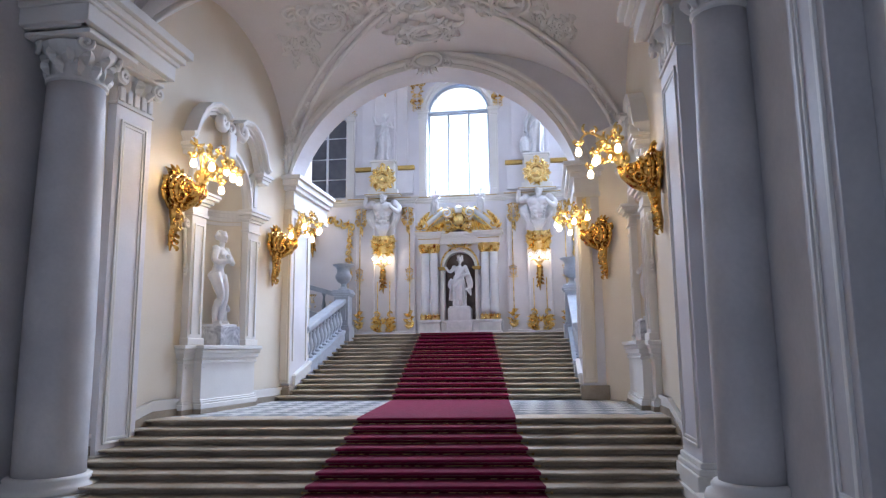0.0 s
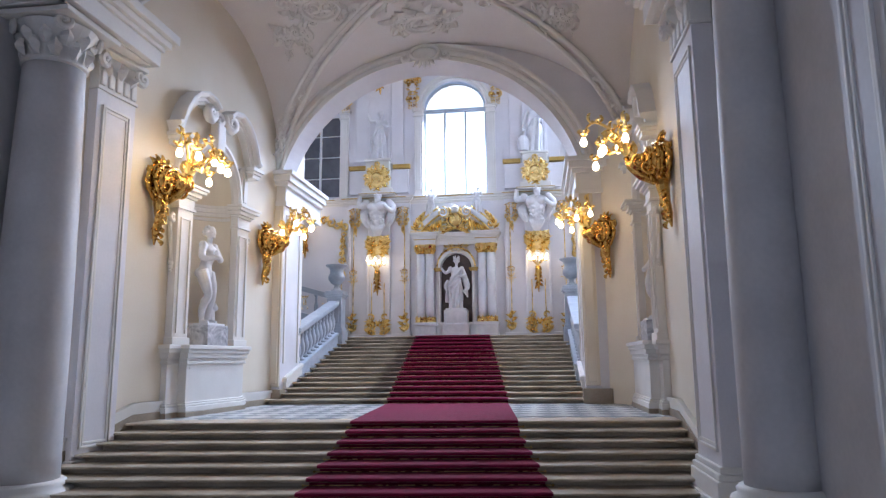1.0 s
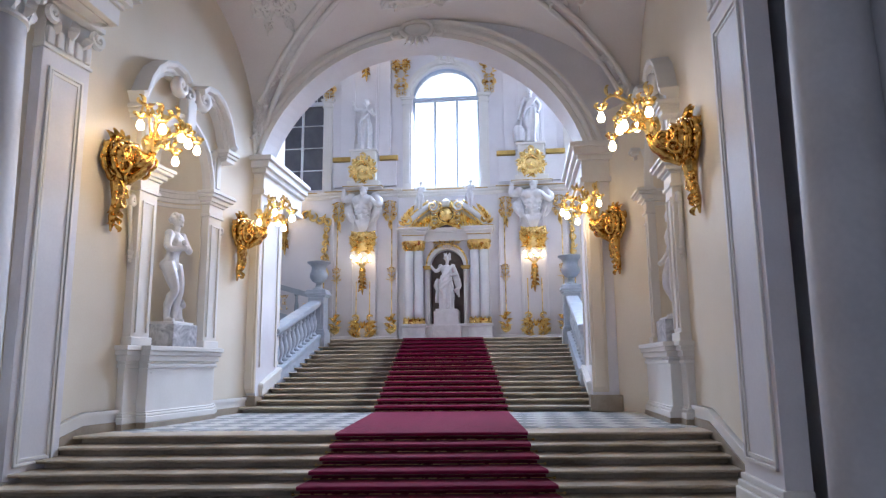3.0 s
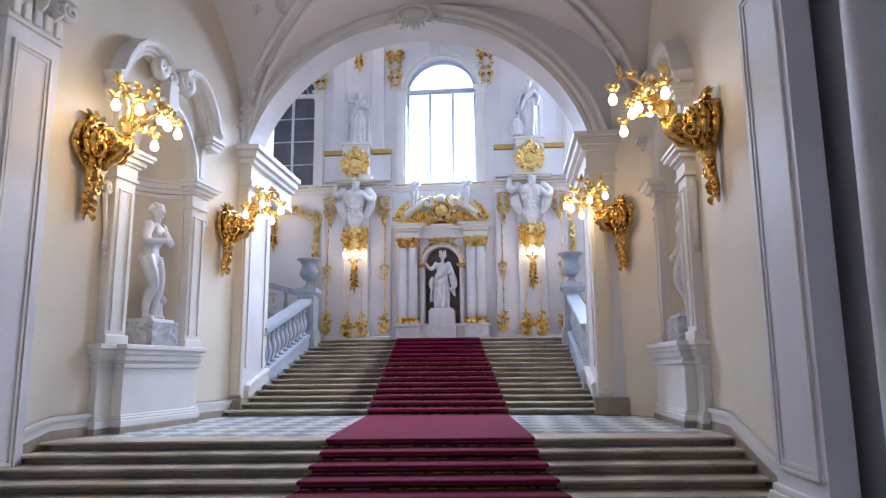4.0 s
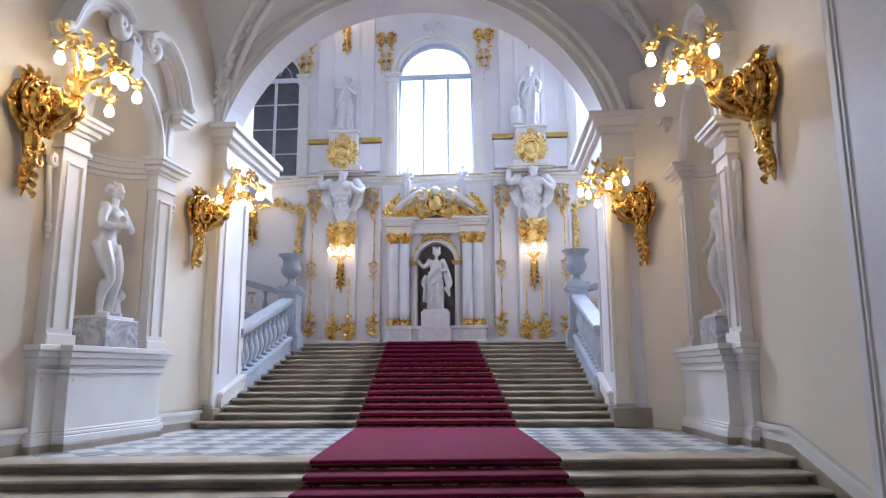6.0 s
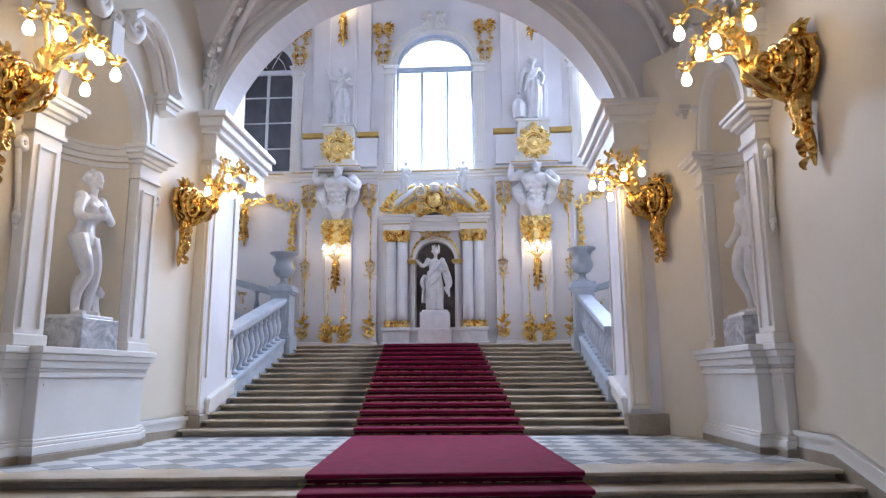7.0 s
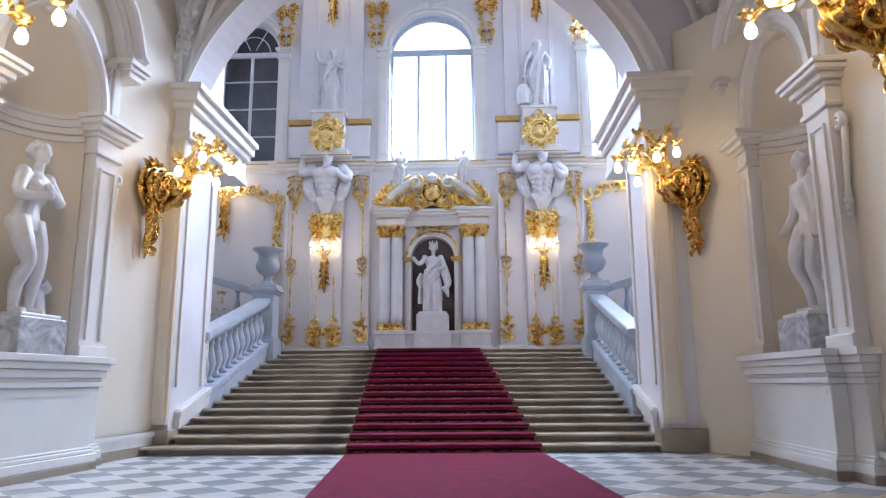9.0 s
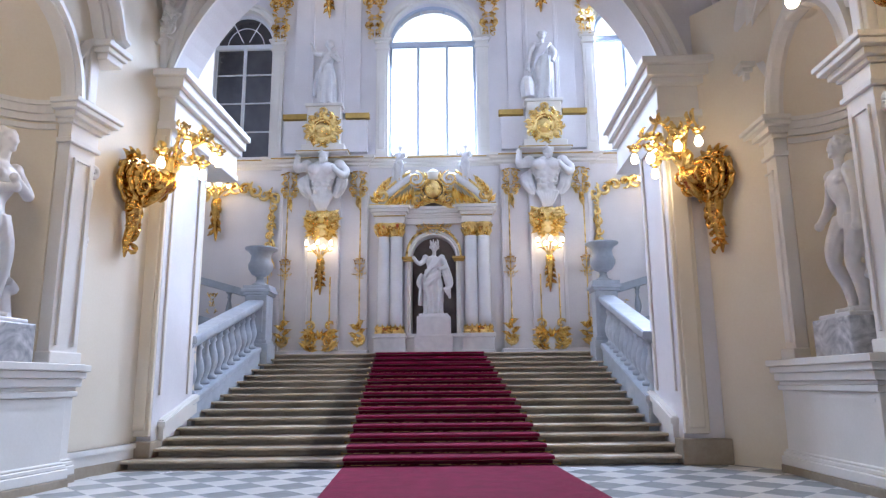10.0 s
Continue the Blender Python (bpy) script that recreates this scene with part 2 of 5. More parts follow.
def cluster(bm, cx, cz, w, h, rng, y=0.02, leaves=12, scrolls=4):
    """Rocaille: scrolls and leaves gathered into a symmetrical spray."""
    for i in range(scrolls):
        u, v, r = rng.uniform(0.15, 0.85) * w / 2, rng.uniform(-0.4, 0.4) * h, rng.uniform(0.13, 0.24) * min(w, h)
        s = rng.uniform(0, 6)
        for side in (1, -1):
            scroll(bm, cx + side * u, cz + v, r, rng.uniform(1.0, 1.5), s if side > 0 else math.pi - s, side, r * 0.2, y)
    for i in range(leaves):
        u, v, g = rng.uniform(0.0, 0.75) * w / 2, rng.uniform(-0.48, 0.3) * h, rng.uniform(5, 140)
        ln = rng.uniform(0.18, 0.36) * min(w, h)
        for side in (1, -1):
            leaf(bm, (cx + side * u, y + rng.uniform(0, 0.03), cz + v), side * g, ln, ln * 0.17, 0.07, side * rng.uniform(-0.9, 0.9))
    return bm


def arch_points(w, rise, n=16):
    return [(-w / 2 * math.cos(math.pi * i / n), rise * math.sin(math.pi * i / n)) for i in range(n + 1)]


def wall_panel(bm, x0, x1, z0, z1, holes, thick):
    """A wall in the x-z plane, room side at y = 0, with round-headed holes (x, width, sill, spring, rise) that go through it."""
    def quad(*pts):
        bm.faces.new([bm.verts.new((p[0], 0, p[1])) for p in pts])
    x = x0
    for cx, w, sill, spring, rise in sorted(holes):
        a, b = cx - w / 2, cx + w / 2
        quad((x, z0), (a, z0), (a, sill), (a, spring), (a, z1), (x, z1)) if sill > z0 else quad((x, z0), (a, z0), (a, spring), (a, z1), (x, z1))
        if sill > z0:
            quad((a, z0), (b, z0), (b, sill), (a, sill))
        pts = [(cx + u, spring + v) for u, v in arch_points(w, rise, 20)]
        for p, q in zip(pts, pts[1:]):
            quad(p, q, (q[0], z1), (p[0], z1))
        x = b
    quad((x, z0), (x1, z0), (x1, z1), (x, z1))
    bmesh.ops.remove_doubles(bm, verts=bm.verts, dist=1e-4)
    # give the end strips the same joints as their neighbours, then thicken
    r = bmesh.ops.extrude_face_region(bm, geom=list(bm.faces))
    bmesh.ops.translate(bm, verts=[v for v in r["geom"] if isinstance(v, bmesh.types.BMVert)], vec=(0, -thick, 0))
    return bm


def arch_band(bm, cx, spring, w, rise, width, depth, y=0.0, legs=None, n=20, y0=0.0):
    """A moulded band round an arch (an archivolt), with straight legs down to the given height."""
    prof = [(0, 0.4), (0.15, 1.0), (0.3, 0.75), (0.55, 0.7), (0.7, 1.0), (1.0, 0.95)]
    path = [(cx + u, spring + v, u / (w / 2), v / rise if rise else 0) for u, v in arch_points(w, rise, n)]
    if legs is not None:
        path = [(cx - w / 2, legs, -1, 0)] + path + [(cx + w / 2, legs, 1, 0)]
    rows = []
    for px, pz, nx, nz in path:
        d = Vector((nx, 0, nz)).normalized()
        row = [bm.verts.new((px, y0, pz))]
        row += [bm.verts.new((px + d.x * width * f, y + depth * g, pz + d.z * width * f)) for f, g in prof]
        row.append(bm.verts.new((px + d.x * width, y0, pz + d.z * width)))
        rows.append(row)
    for lo, hi in zip(rows, rows[1:]):
        for k in range(len(lo) - 1):
            bm.faces.new((lo[k], lo[k + 1], hi[k + 1], hi[k]))
    return bm


def stack(bm, x0, x1, y0, y1, levels):
    """A moulding of stepped courses (z0, z1, out) against a back plane, as one closed skin."""
    rings = []
    for z0, z1, o in levels:
        for z, e in ((z0, 0.0), (z0 + 0.012, 0.012), (z1 - 0.012, 0.012), (z1, 0.0)):
            g = o - 0.012 + e
            rings.append([bm.verts.new(p) for p in ((x0 - g, y0, z), (x0 - g, y1 + g, z), (x1 + g, y1 + g, z), (x1 + g, y0, z))])
    for lo, hi in zip(rings, rings[1:]):
        for k in range(4):
            bm.faces.new((lo[k], lo[(k + 1) % 4], hi[(k + 1) % 4], hi[k]))
    bm.faces.new(rings[0][::-1])
    bm.faces.new(rings[-1])
    return bm


CORNICE = [(0, 0), (0.25, 0), (0.3, 0.12), (0.45, 0.2), (0.5, 0.4), (0.75, 0.52), (0.8, 0.7), (1.0, 0.78), (1.0, 1.0), (0, 1.0)]


def cornice(bm, x0, x1, z0, z1, out, y=0.0, ends=True):
    """A moulding along x whose outline steps out upwards; it returns at its ends."""
    h = z1 - z0
    for i, (g, f) in enumerate(zip(CORNICE[1:-1], CORNICE[2:-1])):
        za, zb, oa, ob = z0 + g[1] * h, z0 + f[1] * h, g[0] * out, f[0] * out
        if zb - za < 1e-4:
            continue
        ea, eb = (oa, ob) if ends else (0, 0)
        lo = [bm.verts.new(p) for p in ((x0 - ea, y, za), (x0 - ea, y + oa, za), (x1 + ea, y + oa, za), (x1 + ea, y, za))]
        hi = [bm.verts.new(p) for p in ((x0 - eb, y, zb), (x0 - eb, y + ob, zb), (x1 + eb, y + ob, zb), (x1 + eb, y, zb))]
        bm.faces.new(lo[::-1])
        bm.faces.new(hi)
        for k in range(4):
            bm.faces.new((lo[k], lo[(k + 1) % 4], hi[(k + 1) % 4], hi[k]))
    return bm


def B():
    return bmesh.new()


# ---- plan ----
RISE, TREAD, STEPS = 0.147, 0.507, 15
BASE_Y, TOP_Z = 18.0, 15 * 0.147
FRONT_Y, LOW_STEPS = 12.3, 14
LOW_Z = -RISE * LOW_STEPS
WALL_Y, HALL_Y = 26.3, 18.3


def left_x(y):
    return -5.65 + (y - 10.3) * 0.106


def right_x(y):
    return 6.34 - (y - 10.3) * 0.012


def on_left(y, z, out=0.0):
    return pose(left_x(y) + out, y - out * 0.106, z, 0, 0, -96.05)


def on_right(y, z, out=0.0):
    return pose(right_x(y) - out, y - out * 0.012, z, 0, 0, 90.7)


def skew_up(x, q):
    return 0.06 * x * (1 - q / 15)


def skew_low(x):
    return 0.10 * x


# ---- floors and shell ----
SPRING = 7.25
ARC_FRONT, ARC_REAR = (4.87, 5.87), (4.80, 5.73)    # radius and height of the centre on either face of the arch


def arc_point(radius, centre, f):
    """A point of the great arch, f running from its left springing to its right one."""
    a0 = math.asin((SPRING - centre) / radius)
    a = math.pi - a0 - (math.pi - 2 * a0) * f
    return 0.03 + radius * math.cos(a), centre + radius * math.sin(a)


def arch_wall(bm, n=48, top=18.4):
    """The wall over the great arch: two faces and a slightly splayed soffit between them."""
    deep = 0.72
    front = [arc_point(*ARC_FRONT, i / n) for i in range(n + 1)]
    rear = [arc_point(*ARC_REAR, i / n) for i in range(n + 1)]
    lo_f = [bm.verts.new((x, HALL_Y, z)) for x, z in front]
    lo_r = [bm.verts.new((x, HALL_Y + deep, z)) for x, z in rear]
    up_f = [bm.verts.new((x, HALL_Y, top)) for x, z in front]
    up_r = [bm.verts.new((x, HALL_Y + deep, top)) for x, z in rear]
    for i in range(n):
        bm.faces.new((lo_f[i], lo_f[i + 1], up_f[i + 1], up_f[i]))
        bm.faces.new((lo_r[i], up_r[i], up_r[i + 1], lo_r[i + 1]))
        bm.faces.new((lo_f[i], lo_r[i], lo_r[i + 1], lo_f[i + 1]))
    for end, x in ((0, -11.9), (n, 12.0)):
        q = [bm.verts.new(p) for p in ((x, HALL_Y, SPRING), (x, HALL_Y, top), (x, HALL_Y + deep, SPRING), (x, HALL_Y + deep, top))]
        bm.faces.new((lo_f[end], up_f[end], q[1], q[0]))
        bm.faces.new((lo_r[end], up_r[end], q[3], q[2]))
    return bm


def build_shell():
    bm = B()
    box(bm, -14, 14, -8, FRONT_Y - TREAD * LOW_STEPS + 1.6, LOW_Z - 0.3, LOW_Z - 0.004)
    setting("floor_gallery", bm, TILEWHITE, "pale marble floor at the foot of the stairs")
    bm = B()
    box(bm, -13, 13, BASE_Y + 14.1 * TREAD + 0.3, WALL_Y + 0.3, TOP_Z - 0.6, TOP_Z - 0.004)
    setting("floor_upper", bm, TILEWHITE, "pale marble floor of the upper landing")
    # side walls of the stair hall, with a round-headed niche in each
    for name, frame_at, y in (("wall_left", on_left, 14.65), ("wall_right", on_right, 15.95)):
        bm = B()
        wall_panel(bm, -5.6, 5.2, LOW_Z, 12.4, [(0, 2.0, 1.68, 5.55, 1.35)], 1.6)
        ob = setting(name, bm, PLASTER, "cream plastered wall of the stair hall", frame_at(y, 0))
    for name, x0, x1 in (("wall_left_gallery", -7.2, -6.2), ("wall_right_gallery", 6.62, 7.6)):
        bm = B()
        box(bm, x0, x1, -8, 10.4, LOW_Z, 12.4)
        setting(name, bm, COLUMN, "grey-white stucco wall of the lower gallery")
    bm = B()
    box(bm, -7.2, 7.6, -8.6, -8, LOW_Z, 12.4)
    setting("wall_gallery_end", bm, WALLWHITE, "pale end wall of the lower gallery")
    bm = B()
    prism(bm, [(6.5, 17.0), (6.3, 17.0), (5.33, 18.28), (6.5, 18.28)], -0.2, 8.2, "z")
    setting("wall_right_cant", bm, PLASTER, "cream plastered canted wall beside the arch")
    # wall with the great arch
    bm = arch_wall(B())
    setting("wall_arch", bm, WALLWHITE, "white wall with a wide round arch")
    for side, name in ((-1, "left"), (1, "right")):
        bm = box(B(), *sorted((0.05 + side * 4.6, 0.05 + side * 11.95)), HALL_Y, HALL_Y + 1.7, -0.3, SPRING)
        setting("wall_arch_pier_" + name, bm, WALLWHITE, "white pier that carries the great arch")
    # archivolt: stepped rings that follow the arch on the stair side
    bm = B()
    steps = [(0.0, 0.0), (0.0, 0.05), (0.13, 0.05), (0.16, 0.02), (0.19, 0.07), (0.24, 0.12), (0.30, 0.12), (0.33, 0.07), (0.40, 0.07), (0.44, 0.15), (0.50, 0.17), (0.53, 0.0)]
    rows = [[bm.verts.new((x, HALL_Y - out, z)) for x, z, out in
             [(*arc_point(ARC_FRONT[0] + grow, ARC_FRONT[1], i / 48), out) for grow, out in steps]] for i in range(49)]
    for lo, hi in zip(rows, rows[1:]):
        for k in range(len(lo) - 1):
            bm.faces.new((lo[k], lo[k + 1], hi[k + 1], hi[k]))
    setting("trim_arch", bm, STUCCO, "moulded white archivolt of the great arch")
    # vault: two crossing barrels
    bm = B()
    nx, ny = 72, 60
    y0, y1, grid = 10.2, HALL_Y + 0.02, []
    for j in range(ny + 1):
        y = y0 + (y1 - y0) * j / ny
        a, b = left_x(y) - 0.05, right_x(y) + 0.05
        row = []
        for i in range(nx + 1):
            u, v = -1 + 2 * i / nx, (y - (y0 + y1) / 2) / ((y1 - y0) / 2)
            zx = 7.25 + 3.95 * math.sqrt(max(0, 1 - u * u))
            zy = 7.25 + 3.95 * math.sqrt(max(0, 1 - v * v))
            row.append(bm.verts.new((a + (b - a) * i / nx, y, max(zx, zy) + 0.25 * (1 - u * u) * (1 - v * v))))
        grid.append(row)
    for lo, hi in zip(grid, grid[1:]):
        for i in range(nx):
            bm.faces.new((lo[i], lo[i + 1], hi[i + 1], hi[i]))
    r = bmesh.ops.extrude_face_region(bm, geom=list(bm.faces))
    bmesh.ops.translate(bm, verts=[v for v in r["geom"] if isinstance(v, bmesh.types.BMVert)], vec=(0, 0, 0.35))
    setting("ceiling_vault", bm, VAULT, "off-white plastered cross vault over the stairs")
    # barrel over the gallery behind
    bm = B()
    prof = [(-6.9 + 0.6, 8.2)] + [(0.15 + 6.4 * u / 1.0, 8.2 + v) for u, v in arch_points(2.0, 3.6, 24)] + [(6.75, 8.2), (6.75, 12.6), (-6.3, 12.6)]
    prism(bm, prof[1:-3] + [(7.4, 8.2), (7.4, 12.8), (-7.1, 12.8), (-7.1, 8.2)], -8.3, 10.2, "y")
    setting("ceiling_gallery", bm, VAULT, "off-white plastered barrel vault of the gallery")
    # upper hall
    bm = B()
    box(bm, -12.6, 12.6, HALL_Y + 0.4, WALL_Y + 0.6, 17.6, 18.2)
    setting("ceiling_hall", bm, CEILPAINT, "painted ceiling high over the upper hall")
    for name, x0, x1 in (("wall_hall_west", -12.6, -12.0), ("wall_hall_east", 12.0, 12.6)):
        bm = B()
        box(bm, x0, x1, HALL_Y + 1.7, WALL_Y + 0.6, 0, 18)
        setting(name, bm, WALLWHITE, "white side wall of the upper hall")
    bm = B()
    wall_panel(bm, -12.0, 12.0, TOP_Z - 0.5, 17.6,
               [(-6.1, 1.95, 8.3, 12.2, 1.1), (0, 2.75, 8.2, 12.15, 1.3), (0.001 + 6.1, 1.95, 8.3, 12.2, 1.1)], 0.6)
    setting("wall_back", bm, WALLWHITE, "white painted back wall of the upper landing", pose(0, WALL_Y, 0, 0, 0, 180))
    for name, x0, x1 in (("floor_side_west", -12.0, -4.95), ("floor_side_east", 5.05, 12.0)):
        bm = B()
        box(bm, x0, x1, HALL_Y + 1.7, BASE_Y + 14.1 * TREAD + 0.3, 0.5, 1.2)
        setting(name, bm, TILEWHITE, "pale stone floor beside the flight")
    bm = B()
    box(bm, -200, 200, 220, 221, -20, 134)
    tagged(setting("backdrop", bm, SKYCARD, "white overcast sky outside the windows"), kind="structure")


build_shell()


# ---- stairs ----
def stair_step(name, parent, q, y, z, xa, xb, skew, depth):
    """One block step with a rounded, overhanging nose."""
    prof = [(0.21, -RISE), (0.21, -0.05), (0.012, -0.054), (-0.014, -0.042), (-0.02, -0.024), (-0.012, -0.004), (0.01, 0.0), (depth, 0.0), (depth, -RISE)]
    bm = prism(B(), prof, xa, xb, "x")
    for v in bm.verts:
        v.co = (v.co.x, v.co.y + y + skew(v.co.x), v.co.z + z)
    return part(name, bm, STAIR_UPPER if skew is not skew_low else STAIR, parent)


def build_stairs():
    up = thing("upper_flight", pose(0, 0, 0), "broad worn limestone flight of steps with rounded nosings", "stairs", kind="structure")
    for q in range(1, STEPS + 1):
        y = BASE_Y + TREAD * (q - 1)
        stair_step("step", up, q, y, RISE * q, -4.95, 5.1 if q > 1 else 5.4, lambda x, q=q: skew_up(x, q), TREAD + 0.3)
    bm = B()
    prism(bm, [(BASE_Y + 0.3, -0.4), (BASE_Y + 0.5, -0.1), (BASE_Y + 14.2 * TREAD, TOP_Z - 0.25), (WALL_Y, TOP_Z - 0.25), (WALL_Y, -0.4)], -4.9, 5.0, "x")
    part("flight_core", bm, STAIR, up)
    low = thing("lower_flight", pose(0, 0, 0), "broad worn limestone flight leading up to the landing", "stairs", kind="structure")
    for q in range(0, LOW_STEPS):
        y = FRONT_Y - TREAD * q
        stair_step("step", low, q, y, -RISE * q, -6.3, 6.7, skew_low, TREAD + 0.3)
    bm = B()
    prism(bm, [(FRONT_Y + 0.9, -0.25), (FRONT_Y + 0.9, LOW_Z), (FRONT_Y - TREAD * LOW_STEPS + 1.2, LOW_Z), (FRONT_Y - TREAD * 1.0 + 0.9, -0.45)], -6.2, 6.6, "x")
    part("flight_core", bm, STAIR, low)
    # landing slab and its chequered tiles
    bm = B()
    vs = [(-6.2, FRONT_Y + 0.4 + skew_low(-6.2)), (6.6, FRONT_Y + 0.4 + skew_low(6.6)), (6.6, BASE_Y + 0.6), (-6.2, BASE_Y + 0.6)]
    prism(bm, vs, -0.3, -0.006, "z")
    slab = setting("floor_landing", bm, TILEWHITE, "landing paved with white and grey marble squares")
    size = 0.50
    meshes = []
    for nm_, mt in (("tile", TILEWHITE), ("tile", TILEGREY)):
        bm = box(B(), -size / 2 + 0.003, size / 2 - 0.003, -size / 2 + 0.003, size / 2 - 0.003, -0.02, 0.0)
        me = bpy.data.meshes.new(nm_)
        bm.to_mesh(me)
        bm.free()
        me.materials.append(mt)
        meshes.append(me)
    for i in range(-26, 27):
        for j in range(-26, 27):
            x, y = (i - j) * size * 0.7071, 15.2 + (i + j) * size * 0.7071
            if FRONT_Y + skew_low(x) + 0.85 < y < BASE_Y + skew_up(x, 0) - 0.15 and left_x(y) + 0.2 < x < right_x(y) - 0.2:
                ob = new("tile", meshes[i % 2 if j % 2 else (i + 1) % 2])
                ob.matrix_world = pose(x, y, 0.001, 0, 0, 45)
                ob.parent = slab


build_stairs()


def runner_edges(y):
    """Left and right edge of the carpet at a place along the stairs."""
    ys = [7.0, 9.8, 11.8, 18.0, 25.1, 27]
    le = [-0.75, -0.68, -0.575, -1.1, -1.543, -1.6]
    ri = [3.9, 3.41, 2.914, 2.43, 1.438, 1.35]
    return float(np.interp(y, ys, le)), float(np.interp(y, ys, ri))


def build_runner():
    prof = [(WALL_Y - 0.9, TOP_Z)]
    for q in range(STEPS, 0, -1):
        y, z = BASE_Y + TREAD * (q - 1), RISE * q
        prof += [(y + 0.0, z, q), (y - 0.02, z - 0.01, q), (y - 0.026, z - 0.045, q), (y + 0.13, z - 0.065, q), (y + 0.15, z - RISE + 0.004, q)]
    low = []
    for q in range(0, LOW_STEPS):
        y, z = FRONT_Y - TREAD * q, -RISE * q
        low += [(y + 0.0, z, q), (y - 0.02, z - 0.01, q), (y - 0.026, z - 0.045, q), (y + 0.13, z - 0.065, q), (y + 0.15, z - RISE + 0.004, q)]
    bm = B()
    rows = []
    n = 12
    for k, p in enumerate(prof + low):
        y, z = p[0], p[1]
        q = p[2] if len(p) > 2 else 15
        lower = k >= len(prof)
        a, b = runner_edges(y)
        row = []
        for i in range(n + 1):
            x = a + (b - a) * i / n
            s = skew_low(x) if lower else skew_up(x, q)
            row.append(bm.verts.new((x, y + s - 0.012, z + 0.014)))
        rows.append(row)
    for lo, hi in zip(rows, rows[1:]):
        for i in range(n):
            bm.faces.new((lo[i], lo[i + 1], hi[i + 1], hi[i]))
    ob = tagged(part("carpet_runner", bm, CARPET), "crimson carpet runner laid down the middle of the stairs", "carpet")
    md = ob.modifiers.new("thickness", "SOLIDIFY")
    md.thickness, md.offset = 0.014, 0.0
    # brass stair rods
    for upper in (True, False):
        for q in range(1, STEPS + 1) if upper else range(1, LOW_STEPS):
            y = BASE_Y + TREAD * (q - 1) if upper else FRONT_Y - TREAD * (q - 1)
            z = RISE * (q - 1) + 0.025 if upper else -RISE * q + 0.025
            a, b = runner_edges(y)
            sk = (lambda x, q=q: skew_up(x, q)) if upper else skew_low
            rod = thing("stair_rod", pose(0, 0, 0), "thin brass rod holding the carpet at a step", "stair rod", "carpet rods")
            p0, p1 = (a - 0.1, y + sk(a) + 0.115, z), (b + 0.1, y + sk(b) + 0.115, z)
            part("rod", tube(B(), [p0, p1], 0.010, 6), GOLD, rod)
            for p in (p0, p1):
                part("knob", ball(B(), p, 0.026, u=8, v=6), GOLD, rod)


build_runner()


# ---- arch piers, imposts, vault ribs ----
def build_piers():
    for side, name in ((-1, "left"), (1, "right")):
        cx = 0.05 + side * 4.6
        bm = B()
        # impost: a block capital that turns round the pier into the opening
        for z0, z1, out in ((6.15, 6.3, 0.10), (6.3, 6.78, 0.05), (6.78, 6.92, 0.16), (6.92, 7.12, 0.26), (7.12, 7.25, 0.36)):
            a, b = sorted((cx - side * out, cx + side * 0.95))
            box(bm, a, b, HALL_Y - out, HALL_Y + 3.45, z0, z1, 0.015)
        setting("trim_impost_" + name, bm, STUCCO, "moulded white impost capital of the arch pier")
        bm = B()
        a, b = sorted((cx, cx + side * 0.42))
        box(bm, a, b, HALL_Y - 0.09, HALL_Y, 0.5, 6.15, 0.02)
        a, b = sorted((cx + side * 0.06, cx + side * 0.34))
        box(bm, a, b, HALL_Y - 0.14, HALL_Y - 0.085, 0.6, 6.0, 0.02)
        setting("trim_pier_" + name, bm, PLASTER, "cream pilaster strip on the arch pier")
        bm = B()
        x = cx - side * 0.04
        for y0, y1, z0, z1 in ((HALL_Y + 0.18, HALL_Y + 0.26, 1.2, 5.9), (HALL_Y + 1.4, HALL_Y + 1.48, 1.2, 5.9), (HALL_Y + 0.18, HALL_Y + 1.48, 5.82, 5.9)):
            a, b = sorted((x, x + side * 0.04))
            box(bm, a, b, y0, y1, z0, z1, 0.01)
        setting("trim_jamb_panel_" + name, bm, STUCCO, "white raised panel moulding in the arch reveal")
        bm = B()
        a, b = sorted((cx - side * 0.08, cx + side * 0.75))
        box(bm, a, b, HALL_Y - 0.17, HALL_Y + 0.3, 0.0, 0.42, 0.02)
        setting("baseboard_pier_" + name, bm, NOSING, "grey stone base of the arch pier")
        # sloping white string moulding up the reveal
        bm = B()
        a, b = sorted((cx - side * 0.10, cx + side * 0.02))
        prism(bm, [(HALL_Y + 0.27, 0.41), (HALL_Y + 0.27, 0.772), (HALL_Y + 1.75, 1.2), (HALL_Y + 1.75, 0.84)], a, b, "x")
        a, b = sorted((cx - side * 0.14, cx + side * 0.02))
        prism(bm, [(HALL_Y + 0.23, 0.64), (HALL_Y + 0.23, 0.74), (HALL_Y + 1.75, 1.18), (HALL_Y + 1.75, 1.08)], a, b, "x")
        setting("trim_string_" + name, bm, STUCCO, "white sloping string moulding beside the steps")


build_piers()


